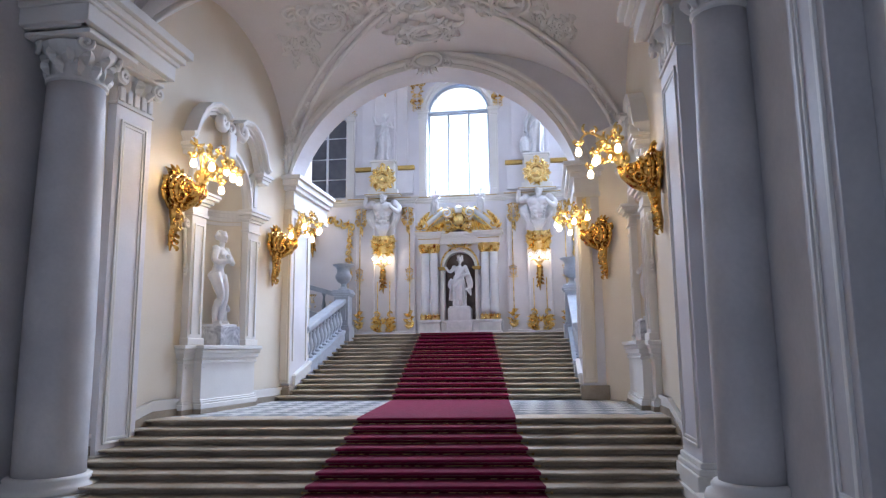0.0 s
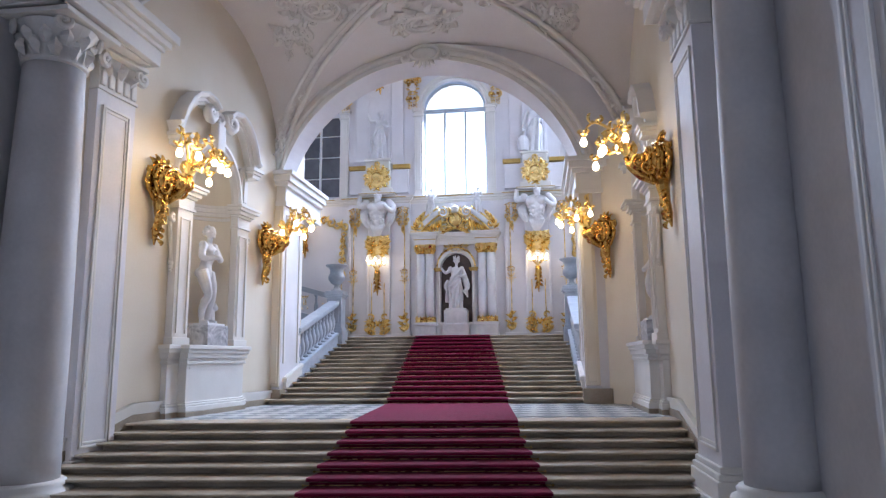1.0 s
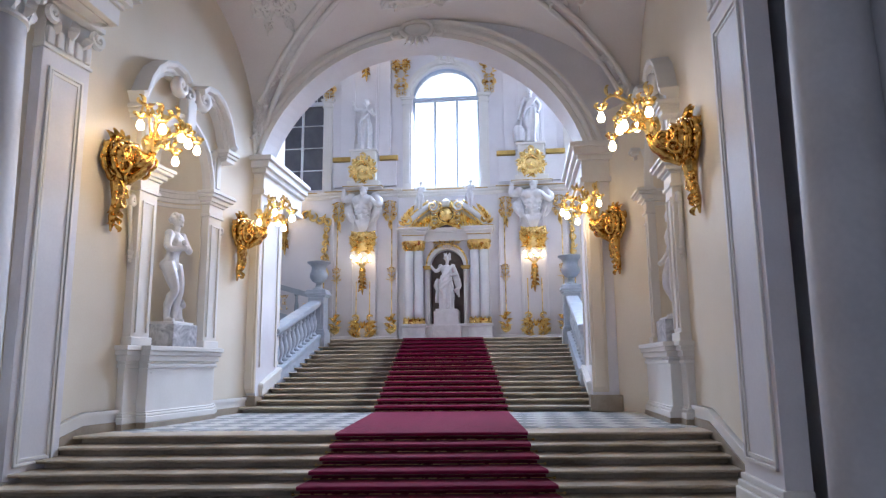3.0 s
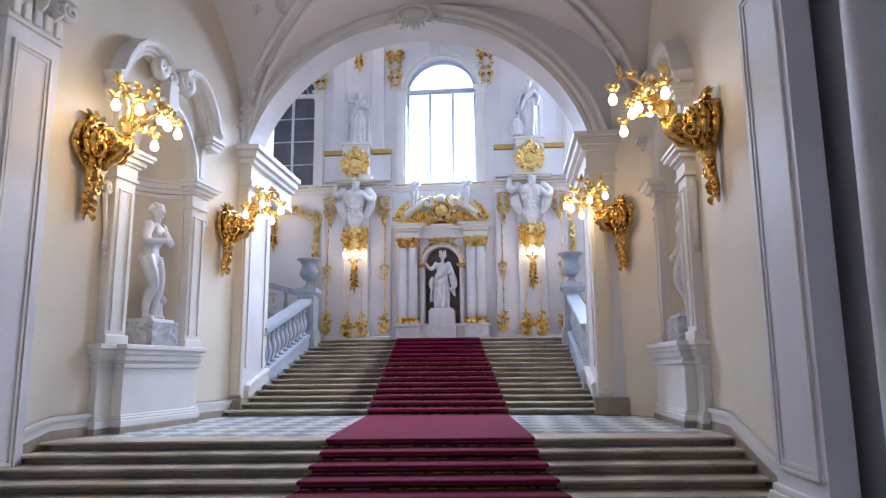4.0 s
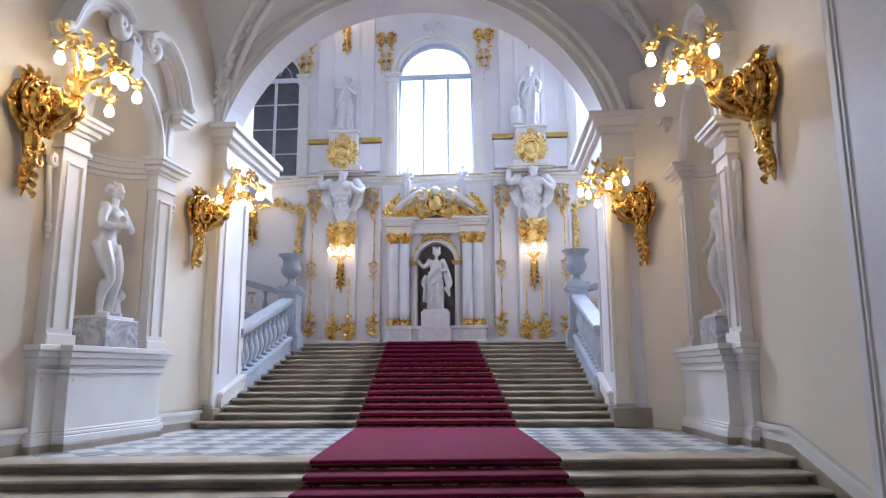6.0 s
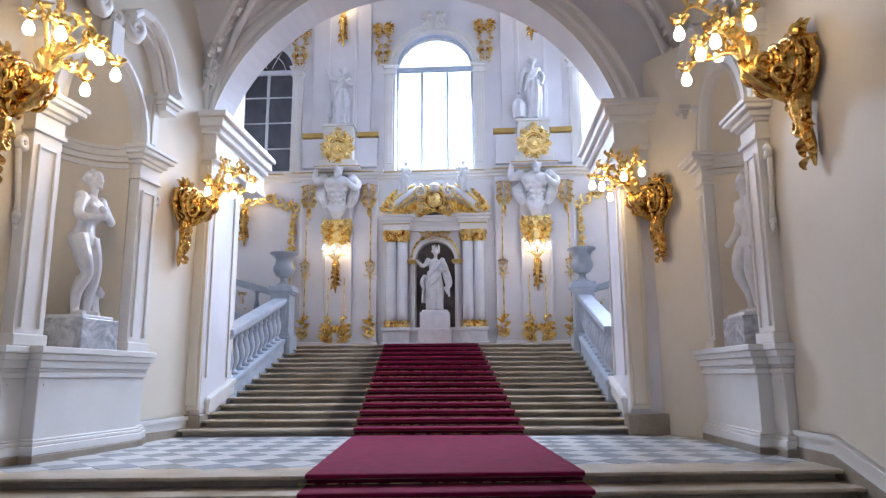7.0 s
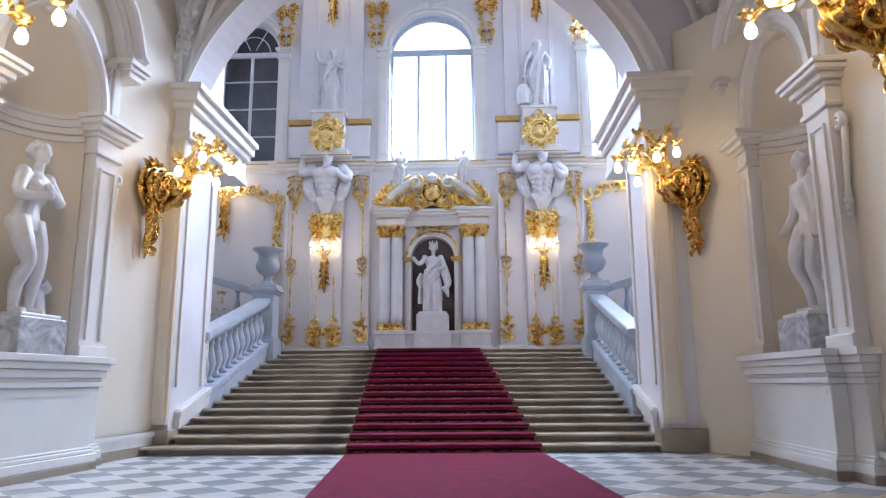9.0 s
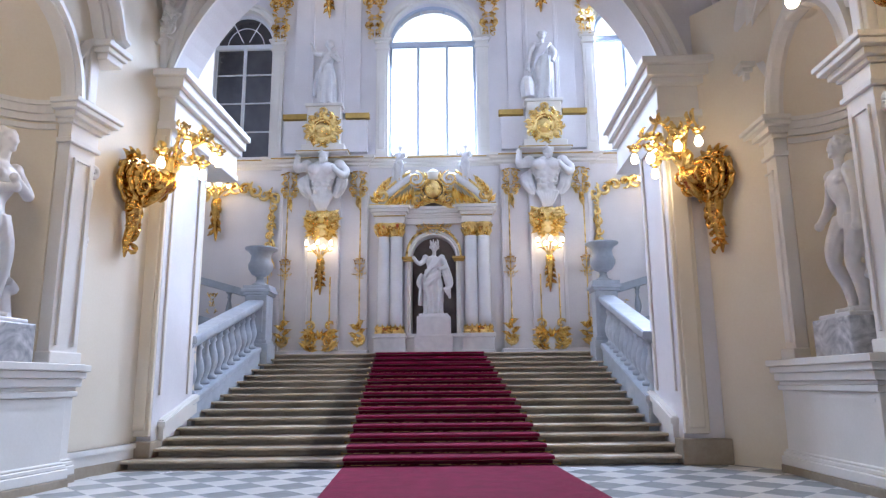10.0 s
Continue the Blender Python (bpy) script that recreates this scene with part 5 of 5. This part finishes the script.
def bay(x):
    side = 1 if x > 0 else -1
    # layered pilaster strips
    t = thing("pilaster", at_wall(x), "layered white wall pilaster of the upper landing", "pilaster", "landing pilasters")
    for w, o, z1 in ((1.36, 0.10, 7.95), (0.52, 0.26, 7.6)):
        part("shaft", box(B(), -w, w, 0, o, TOP_Z, z1, 0.01), WALLWHITE, t)
    for w in (1.36, 0.52):
        for s in (1, -1):
            c = s * (w - 0.06)
            part("raised_strip", box(B(), c - 0.05, c + 0.05, 0.0, 0.17 if w > 1 else 0.33, TOP_Z + 0.15, 7.5, 0.01), WALLWHITE, t)
    part("foot", box(B(), -1.42, 1.42, 0, 0.32, TOP_Z, TOP_Z + 0.14, 0.02), WALLWHITE, t)
    for u, z0, z1, y in ((0.27, 2.9, 4.5, 0.27), (-0.27, 2.9, 4.5, 0.27), (1.12, 3.2, 7.5, 0.11), (-1.12, 3.2, 7.5, 0.11)):
        part("gilt_fillet", tube(B(), [(u, y, z0), (u, y, z1)], 0.02, 6), GOLD, t, "thin gilded fillet")
    gilt("gilt_base_ornament", at_wall(x, 2.72, 0.26), 1.0, 0.9, 22, "gilded rocaille spray at the foot of a pilaster", 26, 4)
    for s in (1, -1):
        g = thing("gilt_leaf_scroll", at_wall(x + s * 1.12, 2.75, 0.1), "gilded leaf scroll at the foot of the wall", "ornament", "gilt wall ornaments")
        bm = B()
        scroll(bm, 0, -0.1, 0.2, 1.3, 1.0, s, 0.05)
        for k in range(6):
            leaf(bm, (0.03 * (k % 3), 0.02, -0.3 + 0.12 * k), (-1) ** k * 40, 0.32, 0.07, 0.08, (-1) ** k * 0.8)
        leaf(bm, (0, 0.02, 0.2), -s * 20, 0.4, 0.06, 0.08, s * 1.2)
        part("relief", bm, GOLD, g)
        g = thing("gilt_pendant", at_wall(x + s * 1.12, 4.85, 0.1), "small gilded pendant on the wall strip", "ornament", "gilt wall ornaments")
        bm = cluster(B(), 0, 0, 0.34, 0.85, random.Random(31), 0.02, 16, 2)
        part("relief", bm, GOLD, g)
        g = thing("gilt_bracket", at_wall(x + s * 1.05, 7.35, 0.1), "gilded scroll bracket beside the carved figure", "ornament", "gilt wall ornaments")
        bm = cluster(B(), 0, 0.15, 0.5, 1.15, random.Random(33), 0.06, 20, 4)
        leaf(bm, (0, 0.05, -0.35), 180, 0.5, 0.08, 0.08, 0.4)
        part("relief", bm, GOLD, g)
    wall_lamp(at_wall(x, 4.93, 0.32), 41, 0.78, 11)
    g = thing("gilt_shield", at_wall(x, 6.12, 0.27), "gilded cartouche under the carved figure", "ornament", "gilt wall ornaments")
    bm = prism(B(), [(-0.5, 0.42), (-0.42, -0.1), (-0.3, -0.42), (0.3, -0.42), (0.42, -0.1), (0.5, 0.42), (0.2, 0.36), (0, 0.5), (-0.2, 0.36)], 0.0, 0.07, "y")
    part("plate", bm, GOLD, g)
    part("relief", cluster(B(), 0, 0.0, 1.15, 0.95, random.Random(35), 0.07, 22, 5), GOLD, g)
    bracket_figure(x)
    # block, medallion, upper statue
    blk = thing("statue_pedestal", at_wall(x), "white block carrying a statue above the cornice", "pedestal", "upper pedestals")
    bm = B()
    box(bm, -0.78, 0.78, 0, 0.62, 8.25, 8.34, 0.02)
    box(bm, -0.66, 0.66, 0, 0.56, 8.34, 8.55, 0.02)
    box(bm, -0.52, 0.52, 0, 0.5, 8.55, 9.78, 0.02)
    box(bm, -0.58, 0.58, 0, 0.56, 9.78, 9.88, 0.02)
    part("block", bm, STUCCO, blk)
    for s in (1, -1):
        part("gilt_line", box(B(), *sorted((s * 0.01, s * 0.80)), 0.0, 0.64, 8.30, 8.325), GILTBAND, blk, "thin gilt line")
        part("side_panel", box(B(), *sorted((s * 0.52, s * 1.3)), 0.0, 0.18, 8.4, 9.45, 0.01), WALLWHITE, blk)
        part("gilt_band", box(B(), *sorted((s * 0.6, s * 1.36)), 0.0, 0.2, 9.5, 9.68, 0.02), GILTBAND, blk, "ochre gilt band")
    med = thing("gilt_medallion", at_wall(x, 9.02, 0.5), "round gilded medallion framed with scrolls", "medallion", "gilt medallions")
    bm = ball(B(), (0, 0.05, 0), 0.26, 1, 0.5, 1, 18, 10)
    part("boss", bm, GOLD, med, smooth=True)
    bm = B()
    tube(bm, [(0.36 * math.cos(math.tau * i / 24), 0.06, 0.36 * math.sin(math.tau * i / 24)) for i in range(25)], 0.06, 7)
    for k in range(10):
        a = math.tau * k / 10
        scroll(bm, 0.46 * math.cos(a), 0.46 * math.sin(a), 0.13, 1.2, a, 1 if k % 2 else -1, 0.04, 0.05)
        leaf(bm, (0.4 * math.cos(a + 0.3), 0.05, 0.4 * math.sin(a + 0.3)), 90 - math.degrees(a), 0.26, 0.07, 0.06, 0.4)
    for k in range(16):
        a = math.tau * (k + 0.5) / 16
        leaf(bm, (0.3 * math.cos(a), 0.03, 0.3 * math.sin(a)), 90 - math.degrees(a) + 25 * (-1) ** k, 0.3, 0.085, 0.09, 0.5 * (-1) ** k)
    scroll(bm, 0.0, 0.56, 0.13, 1.2, 0.4, 1, 0.045, 0.06)
    part("wreath", bm, GOLD, med)
    part("gilt_ground", lathe(B(), [(0.44, 0.0), (0.44, 0.03), (0.38, 0.05)], segs=20), GOLD, med).matrix_local = pose(0, 0, 0, -90, 0, 0)
    if side < 0:
        statue("statue", at_wall(x + 0.06, 9.88, 0.3), 2.2, "white marble draped woman holding up a wreath", (((-0.16, 0.05, 0.66), (-0.06, 0.12, 0.72)), ((0.19, 0.03, 0.80), (0.24, 0.06, 0.93))), 0.60, 0.02)
    else:
        statue("statue", at_wall(x + 0.02, 9.88, 0.3), 2.35, "white marble draped woman leaning on a shield", (((-0.16, 0.05, 0.66), (-0.13, 0.1, 0.52)), ((0.16, 0.05, 0.66), (0.2, 0.06, 0.42))), 0.62, -0.02, extra=[([(0.2, 0.05, 0.02), (0.21, 0.06, 0.2), (0.2, 0.06, 0.3)], (0.09, 0.1, 0.06))])
    # upper strips and small lamp
    up = thing("upper_pilaster", at_wall(x), "white layered strip between the upper windows", "pilaster", "landing pilasters")
    part("back_strip", box(B(), -1.05, 1.05, 0, 0.13, 9.7, 17.5, 0.01), WALLWHITE, up)
    part("front_strip", box(B(), -0.55, 0.55, 0, 0.22, 9.7, 17.5, 0.01), WALLWHITE, up)
    for s in (1, -1):
        part("raised_strip", box(B(), s * 0.45 - 0.04, s * 0.45 + 0.04, 0.21, 0.28, 9.9, 17.3, 0.01), WALLWHITE, up)
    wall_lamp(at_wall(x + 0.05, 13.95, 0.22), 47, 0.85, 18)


bay(-3.32)
bay(3.42)


def build_back_trim():
    bm = B()
    for x0, x1, o in ((-12, -4.85, 0.2), (-4.85, -2.0, 0.34), (-2.0, 2.1, 0.2), (2.1, 4.95, 0.34), (4.95, 12, 0.2)):
        cornice(bm, x0, x1, 7.93, 8.25, o)
    ob = setting("trim_cornice", bm, STUCCO, "white moulded cornice along the back wall", pose(0, WALL_Y, 0, 0, 0, 180))
    bm = B()
    for x0, x1, o in ((-12, -4.85, 0.215), (-4.85, -2.0, 0.355), (-2.0, 2.1, 0.215), (2.1, 4.95, 0.355), (4.95, 12, 0.215)):
        box(bm, x0, x1, 0, o, 8.17, 8.2)
    setting("trim_cornice_gilt", bm, GILTBAND, "thin gilt line on the cornice", pose(0, WALL_Y, 0, 0, 0, 180))
    for x in (-1.82, 1.82, -4.85, 4.85, -7.4, 7.4):
        g = thing("gilt_spandrel", at_wall(x, 13.1, 0.16), "gilded rocaille beside a window arch", "ornament", "gilt wall ornaments")
        bm = cluster(B(), 0, 0.45, 0.62, 0.8, random.Random(51), 0.02, 20, 4)
        cluster(bm, 0, -0.2, 0.5, 0.8, random.Random(52), 0.02, 18, 3)
        cluster(bm, 0, -0.7, 0.36, 0.6, random.Random(54), 0.02, 12, 2)
        part("relief", bm, GOLD, g)
    gilt("gilt_keystone", at_wall(0, 13.85, 0.2), 0.9, 0.7, 53, "carved cartouche over the window arch", 12, 4, STUCCO)
    for s in (1, -1):
        # framed side panels with festoons
        f = thing("gilt_festoon", at_wall(s * 6.1, 6.6, 0.04), "gilded rocaille festoon framing the side panel", "ornament", "gilt wall ornaments")
        bm = B()
        for k in range(9):
            u = -1.25 + 0.31 * k
            z = 0.75 - 0.28 * abs(u) ** 1.5
            scroll(bm, u, z, 0.2, 1.2, k, (-1) ** k, 0.05)
            leaf(bm, (u, 0.02, z), 60 * (-1) ** k, 0.34, 0.07, 0.08, 0.8)
        for q in (1, -1):
            for k in range(6):
                scroll(bm, q * (1.22 - 0.03 * k), 0.1 - 0.3 * k, 0.13, 1.1, k, q, 0.04)
                leaf(bm, (q * 1.2, 0.02, 0.0 - 0.3 * k), 180 + q * 15 * (-1) ** k, 0.34, 0.06, 0.06, 0.5)
        part("relief", bm, GOLD, f)
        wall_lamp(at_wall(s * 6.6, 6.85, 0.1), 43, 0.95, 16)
        g = thing("gilt_fillet", at_wall(s * 4.98, 4.9, 0.05), "thin gilded fillet with leaf knots", "ornament", "gilt wall ornaments")
        bm = tube(B(), [(0, 0.02, -1.8), (0, 0.02, 2.4)], 0.022, 6)
        cluster(bm, 0, 0, 0.26, 0.8, random.Random(37), 0.02, 10, 2)
        part("relief", bm, GOLD, g)


build_back_trim()


# ---- the central aedicule ----
def aedicule():
    t = thing("aedicule", at_wall(0.03), "white and gold aedicule with paired columns round a niche", "aedicule")
    bm = B()
    for x0, x1, o in ((-1.72, 1.72, 0.45), (-1.72, -0.82, 0.62), (0.82, 1.72, 0.62)):
        box(bm, x0, x1, 0, o, TOP_Z - 0.02, 2.66, 0.015)
        box(bm, x0 - 0.05, x1 + 0.05, 0, o + 0.05, 2.66, 2.78, 0.02)
        box(bm, x0 - 0.04, x1 + 0.04, 0, o + 0.04, TOP_Z - 0.02, 2.3, 0.015)
    part("base", bm, MARBLE, t, "white moulded stone base")
    bm = wall_panel(B(), -0.86, 0.86, 2.78, 6.02, [(0, 1.3, 2.78, 5.0, 0.68)], 0.28)
    for v in bm.verts:
        v.co.y += 0.3
    part("back_panel", bm, WALLWHITE, t)
    for s in (1, -1):
        part("side_panel", box(B(), *sorted((s * 0.86, s * 1.62)), 0, 0.2, 2.78, 6.02), WALLWHITE, t)
    # flat dark sheet, shade painted in, that closes the shallow niche
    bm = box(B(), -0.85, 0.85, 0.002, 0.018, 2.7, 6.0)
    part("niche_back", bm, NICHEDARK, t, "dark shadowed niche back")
    part("archivolt", arch_band(B(), 0, 5.0, 1.3, 0.68, 0.14, 0.08, 0.3, 2.8, 20, 0.3), STUCCO, t)
    bm = B()
    for s in (1, -1):
        for z0, z1, o in ((4.9, 4.96, 0.03), (4.96, 5.04, 0.07)):
            box(bm, *sorted((s * (0.62 - o), s * (0.86 + o))), 0.28, 0.4 + o, z0, z1, 0.01)
    part("niche_imposts", bm, GILTBAND, t)
    for x in (-1.47, -1.1, 1.1, 1.47):
        y = 0.4
        bm = lathe(B(), [(0.192 - 0.02 * max(0, f - 0.3), 2.98 + 2.66 * f) for f in [i / 8 for i in range(9)]], (x, y, 0), 24)
        part("column_shaft", bm, COLWHITE, t, smooth=True)
        bm = lathe(B(), [(0.25, 2.78), (0.26, 2.84), (0.22, 2.88), (0.235, 2.93), (0.2, 2.98)], (x, y, 0), 20)
        for k in range(8):
            a = math.tau * k / 8
            leaf(bm, (x + 0.2 * math.cos(a), y + 0.2 * math.sin(a), 2.86), 0, 0.2, 0.05, 0.04, 0)
        part("gilt_base", bm, GOLD, t, "gilded column base")
        bm = lathe(B(), [(0.17, 5.62), (0.2, 5.66), (0.17, 5.7), (0.19, 5.84), (0.27, 5.98), (0.27, 6.02)], (x, y, 0), 16)
        for k in range(8):
            a = math.tau * k / 8
            leaf(bm, (x + 0.17 * math.cos(a), y + 0.17 * math.sin(a), 5.68), 25 * math.cos(a), 0.26, 0.045, 0.1 * math.sin(a) + 0.03, 0.5)
        for s in (1, -1):
            scroll(bm, x + s * 0.2, 5.93, 0.09, 1.4, 1.6, s, 0.03, y + 0.16)
        part("gilt_capital", bm, GOLD, t, "gilded leaf capital")
    bm = B()
    for x0, x1, o in ((-1.68, 1.68, 0.4), (-1.72, -0.84, 0.62), (0.84, 1.72, 0.62)):
        box(bm, x0, x1, 0, o, 6.02, 6.2, 0.012)
        box(bm, x0 - 0.03, x1 + 0.03, 0, o + 0.03, 6.2, 6.26, 0.01)
        for k, (a, b, q) in enumerate(((6.26, 6.34, 0.05), (6.34, 6.44, 0.11), (6.44, 6.53, 0.17))):
            box(bm, x0 - q, x1 + q, 0, o + q, a, b, 0.012)
    part("entablature", bm, STUCCO, t, "white moulded entablature")
    for x0, x1, o in ((-1.745, -0.815, 0.645), (0.815, 1.745, 0.645)):
        part("gilt_fillet", box(B(), x0, x1, 0, o + 0.01, 6.215, 6.245), GILTBAND, t, "thin gilt fillet")
    for x0, x1, o in ((-1.86, -0.70, 0.78), (0.70, 1.86, 0.78)):
        part("gilt_edge", box(B(), x0, x1, 0, o, 6.532, 6.565), GOLD, t)
    # broken pediment: a white rib between gilt mouldings that curls into a volute, gilt rocaille beneath
    for s in (1, -1):
        pts = []
        for i in range(9):
            f = i / 8
            pts.append((s * (1.55 - 0.95 * f), 0.55, 6.62 + 0.86 * f ** 0.75))
        part("pediment_rib", tube(B(), pts, [0.10, 0.11, 0.12, 0.12, 0.12, 0.12, 0.11, 0.10, 0.09], 10), COLWHITE, t, "white scrolled pediment rib", smooth=True)
        for d, name in ((0.14, "gilt_outer_moulding"), (-0.15, "gilt_inner_moulding")):
            part(name, tube(B(), [(p[0] + s * d * 0.6, 0.6, p[2] + d * 0.8) for p in pts], 0.042, 7), GOLD, t, "gilded moulding of the pediment", smooth=True)
        part("volute", scroll(B(), s * 0.5, 7.36, 0.22, 1.7, 1.5, s, 0.07, 0.56), COLWHITE, t, "white volute edged with gilding", smooth=True)
        part("gilt_volute_edge", scroll(B(), s * 0.5, 7.36, 0.26, 1.6, 1.5, s, 0.03, 0.62), GOLD, t, smooth=True)
        bm = B()
        for k in range(7):
            u = 0.62 + 0.13 * k
            leaf(bm, (s * u, 0.5, 6.6), s * (-4 - 7 * k), 0.66 - 0.07 * k, 0.06, 0.1, s * 0.15)
        part("gilt_leaf_fan", bm, GOLD, t, "gilded leaves under the pediment")
        bm = B()
        for k in range(6):
            leaf(bm, (s * (1.62 - 0.05 * k), 0.6, 6.66 + 0.1 * k), s * (70 - 16 * k), 0.34, 0.075, 0.12, -s * 0.9)
        scroll(bm, s * 1.5, 6.86, 0.2, 1.4, 0.6, -s, 0.05, 0.62)
        part("gilt_end_scroll", bm, GOLD, t, "gilded scroll at the pediment's end")
        bm = prism(B(), [(s * 1.5, 6.53), (s * 1.35, 6.8), (s * 0.75, 7.3), (s * 0.4, 7.3), (s * 0.4, 6.53)], 0.05, 0.38, "y")
        part("pediment_back", bm, STUCCO, t)
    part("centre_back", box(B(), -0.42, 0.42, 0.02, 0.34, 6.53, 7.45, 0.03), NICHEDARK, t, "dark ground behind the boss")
    part("gilt_boss", ball(B(), (0, 0.52, 7.06), 0.27, 1, 0.6, 1, 18, 12), GOLD, t, "polished gilded boss", smooth=True)
    bm = tube(B(), [(0.34 * math.cos(math.tau * i / 24), 0.48, 7.06 + 0.34 * math.sin(math.tau * i / 24)) for i in range(25)], [0.05 + 0.015 * math.cos(i * 2.1) for i in range(25)], 7)
    part("gilt_ring", bm, GOLD, t, smooth=True)
    bm = B()
    for k in range(9):
        g = -100 + 25 * k
        leaf(bm, (0.34 * math.sin(radians(g)), 0.46, 7.06 + 0.34 * math.cos(radians(g))), g, 0.3, 0.075, 0.1, 0.3)
    for s in (1, -1):
        for k in range(4):
            leaf(bm, (s * 0.1 * k, 0.5, 6.7 - 0.02 * k), s * (95 + 12 * k), 0.42, 0.08, 0.12, -s * 0.7)
        scroll(bm, s * 0.46, 6.72, 0.16, 1.4, 2.0, s, 0.045, 0.52)
    part("gilt_wreath", bm, GOLD, t, "gilded leaf wreath round the boss")
    part("crown", lathe(B(), [(0.1, 7.36), (0.17, 7.4), (0.15, 7.46), (0.2, 7.54), (0.14, 7.62), (0.05, 7.68)], (0, 0.5, 0), 14), STUCCO, t, smooth=True)
    bm = cluster(B(), 0, 5.9, 1.25, 0.36, random.Random(65), 0.34, 22, 5)
    tube(bm, [(0.8 * math.cos(math.pi * i / 16), 0.36, 5.05 + 0.86 * math.sin(math.pi * i / 16)) for i in range(17)], 0.04, 7)
    part("gilt_arch_crest", bm, GOLD, t, "gilded shell crest over the niche")
    ped = thing("statue_pedestal", at_wall(0.03, 2.66, 0.42), "white marble pedestal under the crowned statue", "pedestal")
    part("block", box(B(), -0.48, 0.48, -0.38, 0.3, 0.0, 0.6, 0.015), MARBLE, ped)
    part("plinth", box(B(), -0.54, 0.54, -0.4, 0.34, -0.46, 0.06, 0.015), MARBLE, ped)
    part("cap", box(B(), -0.42, 0.42, -0.34, 0.26, 0.6, 0.68, 0.015), MARBLE, ped)
    statue("statue", at_wall(0.03, 3.33, 0.38), 2.12, "white marble crowned and draped woman with one arm raised", (((-0.17, 0.06, 0.66), (-0.08, 0.13, 0.62)), ((0.19, 0.05, 0.70), (0.27, 0.08, 0.78))), 0.62, 0.02, 1.15,
           extra=[([(-0.012 + 0.05 * math.cos(a), 0.05 * math.sin(a), 0.97), (-0.012 + 0.062 * math.cos(a), 0.062 * math.sin(a), 1.045)], (0.016, 0.009)) for a in (0.3, 1.35, 2.4, 3.45, 4.5, 5.5)]
           + [([(-0.08 - 0.02 * k, -0.04 + 0.02 * k, 0.76), (-0.17 - 0.02 * k, 0.0, 0.52 - 0.03 * k), (-0.22 + 0.03 * k, 0.02 * k, 0.22 + 0.04 * k)], (0.035, 0.045, 0.018)) for k in range(4)]
           + [([(0.16, 0.02, 0.56), (0.2, 0.04, 0.44), (0.17, 0.05, 0.34)], (0.03, 0.04, 0.02)), ([(-0.09, 0.07, 0.6), (0.03, 0.1, 0.5), (0.12, 0.07, 0.42)], (0.03, 0.035, 0.03)), ([(-0.1, 0.06, 0.55), (0.02, 0.1, 0.44), (0.12, 0.07, 0.35)], (0.025, 0.03, 0.025))])
    for s in (1, -1):
        statue("putto_statue", at_wall(0.02 + s * 0.98, 7.28, 0.55), 1.15, "small white marble winged figure seated on the pediment", (((-0.16, 0.05, 0.66), (-0.08, 0.12, 0.6)), ((0.18, 0.05, 0.7), (0.22, 0.06, 0.85))), 0.45, 0.02, 1.2)


aedicule()
